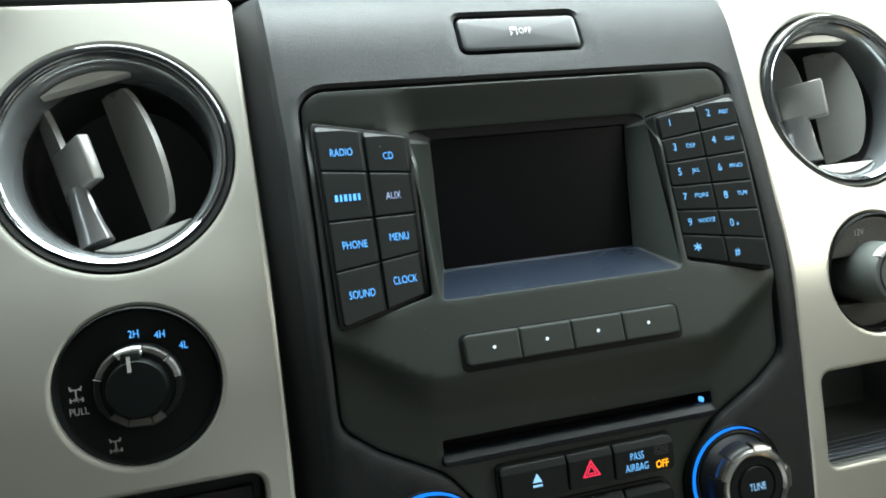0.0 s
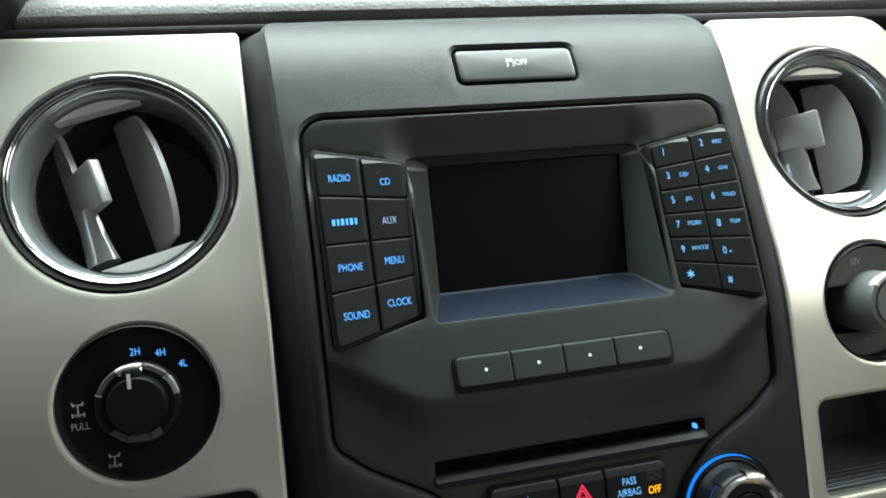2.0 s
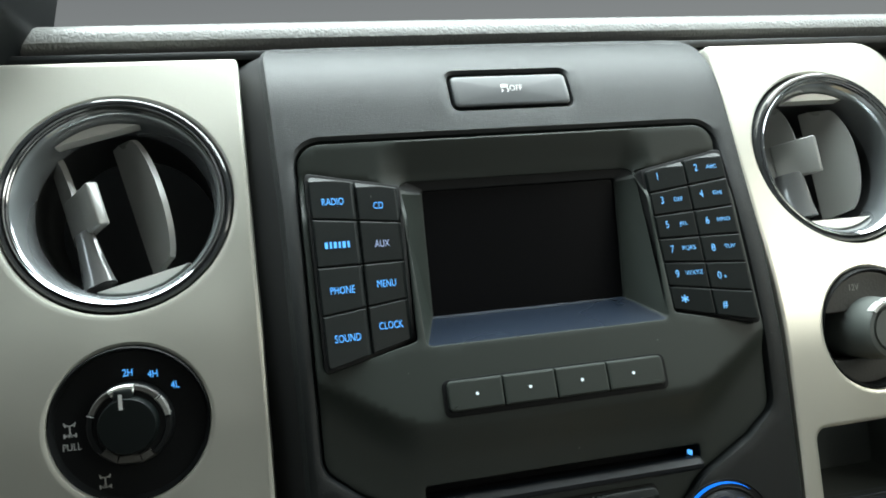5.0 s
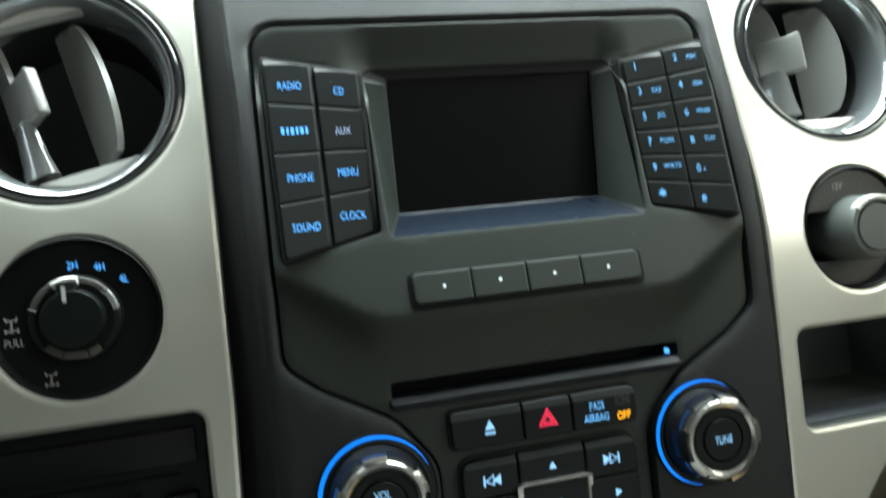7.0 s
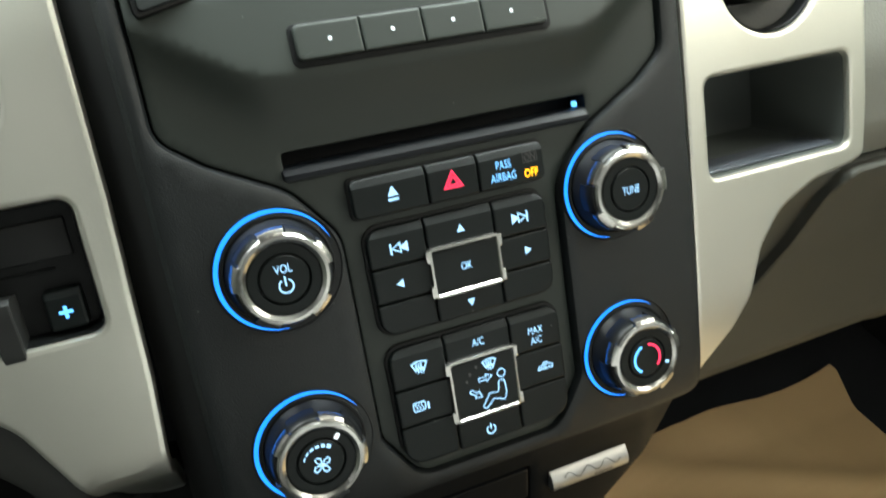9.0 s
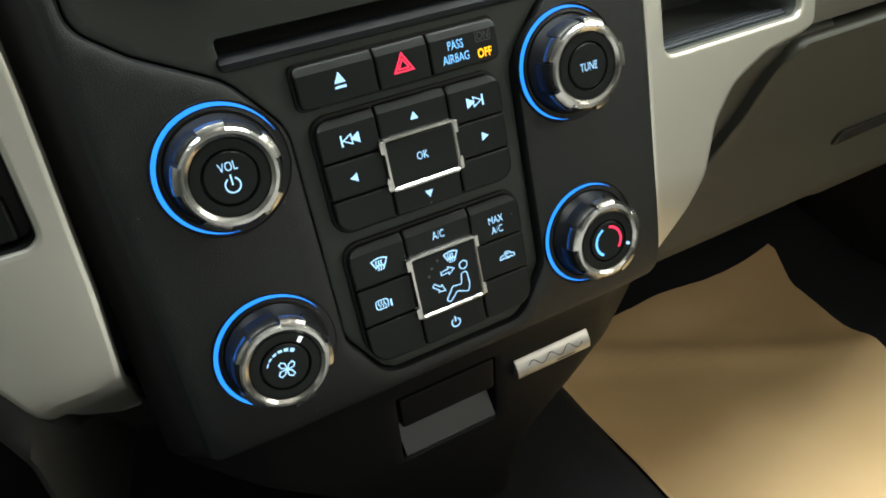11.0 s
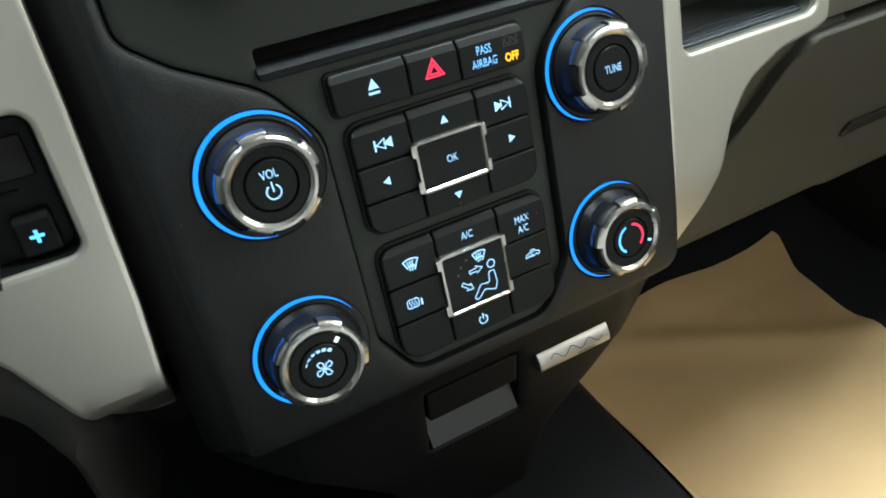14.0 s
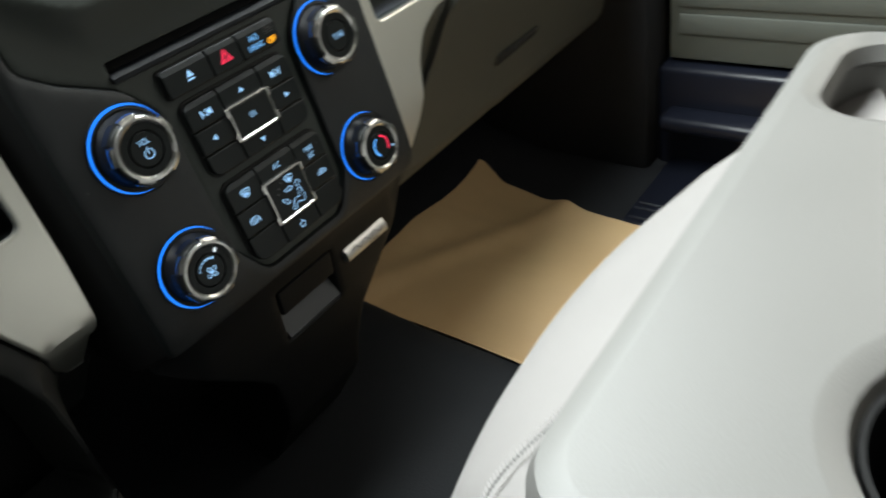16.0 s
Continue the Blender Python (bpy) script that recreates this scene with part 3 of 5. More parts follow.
# disc slot: a dark mouth over a sloping lip
bm = bmesh.new()
o = rounded(box2(-0.0694, 0.0573, 0.0724, 0.0640), 0.0015, 3)
ring(bm, [[(x, y, z) for x, z in o] for y in (0.0050, 0.020)])
bm.faces.new([bm.verts.new((x, 0.020, z)) for x, z in o])
bmesh.ops.recalc_face_normals(bm, faces=bm.faces[:])
part("disc_slot", bm, GAP, radio)
bm = bmesh.new()
plate(bm, rounded(box2(-0.0708, 0.0521, 0.0728, 0.0584), 0.0020, 4), at_y(0.0045), 0.0030, 0.0012, sink=0.006, chamfer=(0.0034, 0.0036))
part("slot_lip", bm, LIP, radio, "sloping black lip under the disc slot")
bm = bmesh.new()
block(bm, 0.0670, 0.0046, 0.0590, 0.0683, 0.0080, 0.0614, 0.0003, 1)
part("slot_light", bm, BLUE, radio, "small blue slot light")

# ---- button fields under the radio ----
TONGUE = 0.0035
FLAT = at_y(TONGUE)


def field_button(parent, outline, h=0.0042, label="", surface=FLAT, chamfer=None):
    bm = bmesh.new()
    plate(bm, outline, surface, h, 0.0009, chamfer=chamfer)
    return part("button", bm, BUTTON, parent, label, angle=18)


FT = at_y(TONGUE - 0.0042)
BAND = (0.0036, 0.0022)
row = thing("button_row", "row of three black buttons for eject, hazard lights and airbag", "buttons")
bm = bmesh.new()
plate(bm, rounded(box2(-0.0465, 0.0298, 0.0462, 0.0487), 0.003, 4), FLAT, 0.0007, 0.0003)
part("surround", bm, GAP, row)
b = field_button(row, rounded(box2(-0.0456, 0.0307, -0.0121, 0.0478), [0.003, 0.0011, 0.0011, 0.003], 4), chamfer=BAND)
bm = bmesh.new()
flat_poly(bm, [(-0.0302, 0.0383), (-0.0254, 0.0383), (-0.0278, 0.0426)], FT)
stroke(bm, [(-0.0302, 0.0367), (-0.0254, 0.0367)], 0.0010, FT)
part("eject_symbol", bm, ICE, b)
b = field_button(row, rounded(box2(-0.0115, 0.0307, 0.0121, 0.0478), 0.0011, 3), chamfer=BAND)
bm = bmesh.new()
stroke(bm, [(-0.0042, 0.0360), (0.0042, 0.0360), (0.0, 0.0432)], 0.0007, FT, True)
stroke(bm, [(-0.0023, 0.0371), (0.0023, 0.0371), (0.0, 0.0410)], 0.0006, FT, True)
part("hazard_symbol", bm, RED, b)
b = field_button(row, rounded(box2(0.0127, 0.0307, 0.0452, 0.0478), [0.0011, 0.003, 0.003, 0.0011], 4), label="airbag indicator with blue-white and amber lettering", chamfer=BAND)
bm = bmesh.new()
word(bm, "PASS", 0.0246, 0.0410, 0.0036, FT, 0.70, weight=-0.003)
word(bm, "AIRBAG", 0.0242, 0.0356, 0.0036, FT, 0.70, weight=-0.003)
part("lettering", bm, KEYBLUE, b)
bm = bmesh.new()
word(bm, "OFF", 0.0379, 0.0348, 0.0036, FT, 0.76, weight=0.02)
part("lettering", bm, AMBER, b, "amber lettering")
bm = bmesh.new()
word(bm, "ON", 0.0380, 0.0420, 0.0034, FT, 0.76)
stroke(bm, rounded(box2(0.0345, 0.0397, 0.0415, 0.0443), 0.0004, 2), 0.0003, FT, True)
part("lettering", bm, DIM, b, "unlit lettering")


def control_field(name, label, z0, z1, rows_l, frame_box, cut, corner_b):
    """Buttons round a chrome-framed middle key. rows_l: heights that part the side columns."""
    t = thing(name, label, "control panel")
    w, wc = 0.0430, 0.0165
    out = rounded(box2(-w - 0.0012, z0 - 0.0012, w + 0.0012, z1 + 0.0012), [corner_b, corner_b, 0.008, 0.008], 6)
    bm = bmesh.new()
    plate(bm, out, FLAT, 0.0006, 0.0003)
    part("surround", bm, GAP, t)
    made = []
    g = 0.0003
    top = [z1, *rows_l, z0]
    for side in (-1, 1):
        for i in range(3):
            a, b_ = top[i + 1] + g, top[i] - g
            xs = sorted((side * (wc + g), side * w))
            rad = [0.0011] * 4
            if i == 0:
                rad[3 if side < 0 else 2] = 0.007
            if i == 2:
                rad[0 if side < 0 else 1] = corner_b - 0.001
            made.append(field_button(t, rounded(box2(xs[0], a, xs[1], b_), rad, 6), chamfer=BAND if i == 0 else None))
    f0, f1 = frame_box
    made.append(field_button(t, rounded(box2(-wc + g, f1 - 0.001, wc - g, z1), 0.0011, 2), chamfer=BAND))
    made.append(field_button(t, rounded(box2(-wc + g, z0, wc - g, f0 + 0.001), 0.0011, 2)))
    # middle key and its chrome frame with four lugs
    bm = bmesh.new()
    plate(bm, rounded(box2(-0.0166, f0 + 0.0020, 0.0166, f1 - 0.0020), 0.001, 3), FLAT, 0.0060, 0.0008)
    mid_key = part("middle_key", bm, BUTTON, t)
    bm = bmesh.new()
    fr = rounded(box2(-0.0174, f0 - 0.0002, 0.0174, f1 + 0.0002), 0.0024, 4)
    inn = offset(fr, -0.0023)
    ring(bm, [[(x, TONGUE + dy, z) for x, z in p] for p, dy in ((fr, 0.0), (fr, -0.0052), (offset(fr, -0.0005), -0.0064), (offset(fr, -0.0015), -0.0066), (inn, -0.0056), (inn, 0.0))])
    for sx in (-1, 1):
        for sz, zz in ((1, f1), (-1, f0)):
            xs = sorted((sx * 0.0160, sx * 0.0186))
            zs = sorted((zz - sz * 0.0006, zz - sz * 0.0066))
            plate(bm, rounded(box2(xs[0], zs[0], xs[1], zs[1]), 0.0010, 3), FLAT, 0.0065, 0.0007)
    bmesh.ops.recalc_face_normals(bm, faces=bm.faces[:])
    part("chrome_frame", bm, CHROME, t, "chrome frame with lugs")
    return t, made, mid_key


MT = at_y(TONGUE - 0.0060)
audio, ab, ok_key = control_field("audio_control_panel", "black audio buttons round a chrome-framed OK key", -0.0235, 0.0255, (0.0075, -0.0085), (-0.0118, 0.0118), 0, 0.008)


def tri(bm, cx, cz, s, a, yf=FT):
    flat_poly(bm, [(cx + s * math.cos(radians(a + k)), cz + s * math.sin(radians(a + k))) for k in (0, 120, 240)], yf)


def skip_symbol(cx, cz, d):
    bm = bmesh.new()
    stroke(bm, [(cx + d * 0.0042, cz - 0.0024), (cx + d * 0.0042, cz + 0.0024)], 0.0008, FT)
    stroke(bm, [(cx + d * 0.0036, cz), (cx - d * 0.0002, cz + 0.0021), (cx - d * 0.0002, cz - 0.0021)], 0.0005, FT, True)
    flat_poly(bm, [(cx + d * 0.0004, cz), (cx - d * 0.0036, cz + 0.0024), (cx - d * 0.0036, cz - 0.0024)], FT)
    return bm


part("skip_symbol", skip_symbol(-0.0288, 0.0155, -1), ICE, ab[0])
part("skip_symbol", skip_symbol(0.0288, 0.0155, 1), ICE, ab[3])
for cx, cz, a, owner in ((-0.031, -0.0005, 180, ab[1]), (0.031, -0.0005, 0, ab[4]), (0, 0.0170, 90, ab[6]), (0, -0.0172, 270, ab[7])):
    bm = bmesh.new()
    tri(bm, cx, cz, 0.0022, a)
    part("arrow_symbol", bm, ICE, owner)
bm = bmesh.new()
word(bm, "OK", -0.0004, 0.0006, 0.0034, MT, 0.75, weight=-0.003)
part("lettering", bm, ICE, ok_key)

climate, cb, mode_key = control_field("climate_control_panel", "black climate buttons round a chrome-framed airflow key", -0.0890, -0.0305, (-0.0505, -0.0690), (-0.0745, -0.0430), 0, 0.014)
for cx, owner, a, b in ((0.0, cb[6], "A/C", None), (0.0300, cb[3], "MAX", "A/C")):
    bm = bmesh.new()
    if b:
        word(bm, a, cx - 0.0006, -0.0402, 0.0035, FT, 0.72, weight=-0.003)
        word(bm, b, cx - 0.0004, -0.0453, 0.0035, FT, 0.72, weight=-0.003)
    else:
        word(bm, a, cx, -0.0374, 0.0036, FT, 0.72, weight=-0.003)
    part("lettering", bm, ICE, owner)


def wavy(bm, cx, cz, h, yf, w=0.0006):
    stroke(bm, [(cx + 0.0005 * math.sin(k / 10 * math.tau), cz - h / 2 + h * k / 10) for k in range(11)], w, yf)


def screen_symbol(bm, cx, cz, s, yf):
    stroke(bm, arc(cx, cz - 0.0060 * s, 0.0085 * s, 62, 118, 8) + [(cx - 0.0022 * s, cz - 0.0022 * s)] + arc(cx, cz - 0.0046 * s, 0.0034 * s, 125, 55, 5) + [(cx + 0.0022 * s, cz - 0.0022 * s)], 0.0007 * s, yf, True)
    for d in (-0.0013, 0, 0.0013):
        wavy(bm, cx + d * s, cz - 0.0012 * s, 0.0052 * s, yf, 0.0006 * s)


bm = bmesh.new()
screen_symbol(bm, -0.0297, -0.0405, 0.92, FT)
part("defrost_symbol", bm, ICE, cb[0])
bm = bmesh.new()
stroke(bm, rounded(box2(-0.0358, -0.0620, -0.0300, -0.0577), 0.0012, 4), 0.0005, FT, True)
for d in (-0.0016, 0, 0.0016):
    wavy(bm, -0.0329 + 0.85 * d, -0.0599, 0.0030, FT, 0.0004)
stroke(bm, [(-0.0286, -0.0588), (-0.0286, -0.0622)], 0.0009, FT)
part("rear_defrost_symbol", bm, ICE, cb[1])
bm = bmesh.new()
stroke(bm, [(0.0285, -0.0612), (0.0290, -0.0598), (0.0308, -0.0592), (0.0318, -0.0580), (0.0335, -0.0580), (0.0345, -0.0592), (0.0362, -0.0596), (0.0364, -0.0610), (0.0352, -0.0613), (0.0344, -0.0606), (0.0336, -0.0613), (0.0314, -0.0613), (0.0306, -0.0606), (0.0298, -0.0613)], 0.0005, FT, True)
stroke(bm, arc(0.0326, -0.0598, 0.0009, 30, 300, 8), 0.0005, FT)
part("recirculation_symbol", bm, ICE, cb[4])
bm = bmesh.new()
stroke(bm, arc(0, -0.0830, 0.0022, 60, -240, 18), 0.0006, FT)
stroke(bm, [(0, -0.0827), (0, -0.0798)], 0.0007, FT)
part("power_symbol", bm, ICE, cb[7])
bm = bmesh.new()
screen_symbol(bm, 0.0032, -0.0486, 0.85, MT)
stroke(bm, circle(0.0084, -0.0551, 0.0020, 14), 0.0005, MT, True)
stroke(bm, rounded([(0.0066, -0.0588), (0.0094, -0.0588), (0.0100, -0.0655), (0.0086, -0.0690), (0.0052, -0.0676), (0.0030, -0.0668), (-0.0012, -0.0708), (-0.0030, -0.0694), (0.0012, -0.0636), (0.0058, -0.0642)], 0.0008, 3), 0.0005, MT, True)
for x, z, a in ((0.0000, -0.0553, 4), (-0.0055, -0.0619, -38)):
    ca, sa = math.cos(radians(a)), math.sin(radians(a))
    shape = [(-0.0032, 0.0008), (0.0006, 0.0008), (0.0006, 0.0019), (0.0036, 0), (0.0006, -0.0019), (0.0006, -0.0008), (-0.0032, -0.0008)]
    stroke(bm, [(x + u * ca - w * sa, z + u * sa + w * ca) for u, w in shape], 0.00045, MT, True)
part("airflow_symbol", bm, ICE, mode_key)
bm = bmesh.new()
for x, z in ((-0.0037, -0.0486), (-0.0071, -0.0514), (-0.0091, -0.0547)):
    flat_poly(bm, circle(x, z, 0.0007, 12), MT)
part("indicator_dot", bm, DIM, mode_key, "unlit indicator dots")

# ---- knobs ----


def knob(label, cx, cz, symbol, turn, a0, a1):
    t = thing("control_knob", label, "knob", "four dash knobs", FACE @ pose(cx, 0, cz) @ Matrix.Diagonal((1, 1.04, 1, 1)))
    bm = bmesh.new()
    lathe(bm, [(0.0270, 0.004), (0.0269, 0.0000), (0.0266, -0.0006), (0.0262, -0.0005), (0.0261, -0.0001), (0.0235, -0.0001), (0.0234, -0.0010), (0.0228, -0.0012), (0.0226, 0.002)], 56)
    part("base_ring", bm, SMOOTH, t)
    bm = bmesh.new()
    lathe(bm, [(0.0228, 0.003), (0.0215, -0.0015), (0.0202, -0.0030), (0.0190, -0.0110), (0.0184, -0.0128), (0.0, -0.0128)], 56)
    part("skirt", bm, SKIRT, t)
    # the crescent of light on the outer ring
    bm = bmesh.new()
    n = 60
    lo, hi = [], []
    for k in range(n + 1):
        a = radians(a0 + (a1 - a0) * k / n)
        w = 0.0018 * min(1.0, 0.06 + 1.15 * math.sin(math.pi * k / n))
        for r, lst in ((0.0250 - w / 2, lo), (0.0250 + w / 2, hi)):
            lst.append(bm.verts.new((r * math.cos(a), -0.0006, r * math.sin(a))))
    for k in range(n):
        bm.faces.new((lo[k], hi[k], hi[k + 1], lo[k + 1]))
    part("halo_light", bm, RING, t, "glowing blue crescent")
    # chrome ring, with five lugs down the side
    bm = bmesh.new()
    lathe(bm, [(0.0184, -0.0100), (0.0187, -0.0138), (0.0185, -0.0150), (0.0177, -0.0158), (0.0164, -0.0160), (0.0150, -0.0150), (0.0149, -0.012)], 56)
    bmesh.ops.recalc_face_normals(bm, faces=bm.faces[:])
    chrome = part("chrome_ring", bm, CHROME, t, "scuffed chrome ring with lugs")
    bm = bmesh.new()
    loops = []
    for r, y in ((0.0170, -0.0161), (0.0188, -0.0158), (0.0202, -0.0147), (0.0208, -0.0118), (0.0202, -0.0096), (0.0178, -0.0096)):
        loops.append([bm.verts.new((r * math.cos(radians(d)), y, r * math.sin(radians(d)))) for d in (-15, -11, -4, 4, 11, 15)])
    for p, q in zip(loops, loops[1:]):
        for i in range(5):
            bm.faces.new((p[i], p[i + 1], q[i + 1], q[i]))
    for i in (0, -1):
        bm.faces.new([lp[i] for lp in loops])
    bmesh.ops.recalc_face_normals(bm, faces=bm.faces[:])
    lug = part("lug", bm, CHROME, chrome, m=pose(0, 0, 0, 0, -turn, 0))
    for k in range(1, 5):
        other = new("lug", lug.data)
        other.parent, other.matrix_basis = chrome, pose(0, 0, 0, 0, -turn - 72 * k, 0)
    # dark grip pads between the lugs
    pad_mesh = None
    for k in range(5):
        if pad_mesh is None:
            bm = bmesh.new()
            loops = []
            for r, y in ((0.0180, -0.0138), (0.0190, -0.0136), (0.0197, -0.0126), (0.0200, -0.0085), (0.0203, -0.0050), (0.0190, -0.0040)):
                loops.append([bm.verts.new((r * math.cos(radians(d)), y, r * math.sin(radians(d)))) for d in (-18, -14, -7, 0, 7, 14, 18)])
            for p, q in zip(loops, loops[1:]):
                for i in range(6):
                    bm.faces.new((p[i], p[i + 1], q[i + 1], q[i]))
            for i in (0, -1):
                bm.faces.new([lp[i] for lp in loops])
            bmesh.ops.recalc_face_normals(bm, faces=bm.faces[:])
            grip = part("grip_pad", bm, SKIRT, t, m=pose(0, 0, 0, 0, -turn - 36, 0))
            pad_mesh = grip.data
        else:
            other = new("grip_pad", pad_mesh)
            other.parent, other.matrix_basis = t, pose(0, 0, 0, 0, -turn - 36 - 72 * k, 0)
    bm = bmesh.new()
    lathe(bm, [(0.0149, -0.011), (0.0149, -0.0144), (0.0144, -0.0149), (0.0108, -0.0149), (0.0104, -0.0144), (0.0102, -0.012)], 48)
    part("cap", bm, BUTTON, t)
    bm = bmesh.new()
    lathe(bm, [(0.0099, -0.011), (0.0099, -0.0146), (0.0094, -0.0151), (0.0, -0.0152)], 48)
    b = part("push_button", bm, BUTTON, t)
    symbol(t, b, at_y(-0.0152))
    return t


def vol(t, b, yf):
    bm = bmesh.new()
    word(bm, "VOL", 0, 0.0045, 0.0034, yf, 0.74, weight=-0.003)
    stroke(bm, arc(0, -0.0026, 0.0028, 62, -242, 20), 0.00055, yf)
    stroke(bm, [(0, -0.0026), (0, 0.0014)], 0.0006, yf)
    part("symbol", bm, ICE, b)


def tune(t, b, yf):
    bm = bmesh.new()
    word(bm, "TUNE", 0, 0, 0.0035, yf, 0.70, weight=-0.003)
    part("symbol", bm, ICE, b)


def fan(t, b, yf):
    bm = bmesh.new()
    for k in range(6):
        stroke(bm, arc(0, -0.0002, 0.0077, 158 - 19 * k, 158 - 19 * k - 13, 4), 0.0005 + 0.00022 * k, yf)
    for k in range(4):
        a = radians(90 * k + 20)
        pts = [(0.0038 * s * math.cos(a) - 1.25 * w * math.sin(a), -0.0012 + 0.0038 * s * math.sin(a) + 1.25 * w * math.cos(a)) for s, w in ((0.1, 0), (0.45, 0.0011), (0.95, 0.0013), (1.05, 0.0002), (0.75, -0.0006), (0.35, -0.0004))]
        stroke(bm, pts, 0.0005, yf, True)
    part("symbol", bm, ICE, b)
    bm = bmesh.new()
    stroke(bm, [(0.0112 * math.cos(radians(48)), 0.0112 * math.sin(radians(48))), (0.0138 * math.cos(radians(48)), 0.0138 * math.sin(radians(48)))], 0.0018, at_y(-0.0149))
    part("pointer", bm, WHITE, t)


def temp(t, b, yf):
    bm = bmesh.new()
    stroke(bm, arc(0, 0, 0.0072, 112, 240, 16), 0.0012, yf)
    part("cold_arc", bm, BLUE, b)
    bm = bmesh.new()
    stroke(bm, arc(0, 0, 0.0072, 82, -42, 16), 0.0012, yf)
    part("hot_arc", bm, RED, b)
    bm = bmesh.new()
    stroke(bm, [(0.0114 * math.cos(radians(-24)), 0.0114 * math.sin(radians(-24))), (0.0136 * math.cos(radians(-24)), 0.0136 * math.sin(radians(-24)))], 0.0014, at_y(-0.0149))
    part("pointer", bm, ICE, t)


knob("black volume knob with a chrome ring and blue halo", -0.0808, 0.0182, vol, 95, 22, 268)
knob("black tuning knob with a chrome ring and blue halo", 0.0794, 0.0196, tune, 75, 52, 262)
knob("black fan speed knob with a chrome ring and blue halo", -0.0826, -0.0625, fan, 66, 30, 268)
knob("black temperature knob with blue and red arcs", 0.0802, -0.0652, temp, 88, 52, 262)

# ---- traction control button ----
esc = thing("traction_control_button", "wide black traction control off button above the radio", "button")
ESC_Y = lambda x, z: stack_y(0, z) + 0.001
bm = bmesh.new()
plate(bm, ESC, lambda x, z: ESC_Y(x, z), 0.0015, 0.0016, sink=0.008)
b = part("button", bm, SATIN, esc)
EY = lambda x, z: ESC_Y(x, z) - 0.0015
bm = bmesh.new()
word(bm, "OFF", 0.0046, 0.2580, 0.0034, EY, 0.85)
flat_poly(bm, rounded([(-0.0034, 0.2604), (0.0002, 0.2604), (0.0006, 0.2584), (-0.0038, 0.2584)], 0.0003, 2), EY)
stroke(bm, [(-0.0034, 0.2578), (-0.0028, 0.2568), (-0.0036, 0.2556)], 0.0006, EY)
stroke(bm, [(-0.0002, 0.2578), (0.0004, 0.2568), (-0.0004, 0.2556)], 0.0006, EY)
part("lettering", bm, PRINT, b)

# ---- silver trim panels ----
VENT_Z, VENT_X, VENT_R = 0.2112, {1: 0.2045, -1: 0.2000}, 0.0540
DIAL = (-0.1972, 0.1085)
OUTLET = (0.1970, 0.1090)
RIGHT_EDGE = [(0.1375, -0.1065), (0.1410, -0.1040), (0.1625, -0.0845), (0.1748, -0.0680), (0.1832, -0.0396), (0.1972, -0.0211), (0.2218, -0.0097), (0.2503, -0.0056), (0.2595, -0.0020), (0.2615, 0.03), (0.2615, 0.10), (0.2660, 0.18), (0.2700, 0.2865), (0.1385, 0.2865)]
LEFT_EDGE = [(0.1450, -0.108), (0.1580, -0.106), (0.1690, -0.088), (0.1745, -0.067), (0.1835, -0.0473), (0.1934, -0.0256), (0.2090, -0.0093), (0.2283, 0.0000), (0.2880, 0.004), (0.2900, 0.03), (0.2900, 0.10), (0.3050, 0.18), (0.3200, 0.2865), (0.1392, 0.2865), (0.1385, 0.25), (0.1367, 0.15), (0.1370, 0.06), (0.1395, -0.02), (0.1430, -0.065)]
RIGHT_R = [0.002, 0.004, 0.03, 0.03, 0.03, 0.03, 0.03, 0.02, 0.006, 0, 0, 0.05, 0.024, 0.003]
LEFT_R = [0.002, 0.01, 0.02, 0.03, 0.03, 0.03, 0.03, 0.03, 0.02, 0, 0, 0.05, 0.024, 0.003, 0.05, 0.05, 0.05, 0.05, 0.03]
CUBBY = rounded(box2(0.1500, 0.0052, 0.2485, 0.0585), 0.006, 5)
BRAKE_BOX = rounded(box2(0.1505, 0.0066, 0.2790, 0.0625), 0.006, 5)

for side in (1, -1):
    t = thing("trim_panel", "satin silver dash trim panel with round vent opening", "trim panel", "silver dash trim")
    hole_v = circle(VENT_X[side], VENT_Z, VENT_R, 64)
    if side > 0:
        loops = [rounded(RIGHT_EDGE, RIGHT_R, 6), hole_v, circle(*OUTLET, 0.0340, 48), CUBBY]
    else:
        loops = [rounded(LEFT_EDGE, LEFT_R, 6), hole_v, circle(-DIAL[0], DIAL[1], 0.0343, 48), BRAKE_BOX]
        loops = [mirrored(p)[::-1] for p in loops]
    bm = bmesh.new()
    sheet(bm, loops[0], loops[1:], trim_y, r=0.0020, support=0.0008, back=((0.0, 0.014),), hole_back=((0.0, 0.006),))
    part("panel", bm, SILVER, t, angle=25)

# ---- air vents ----
SLOPE = 9.0


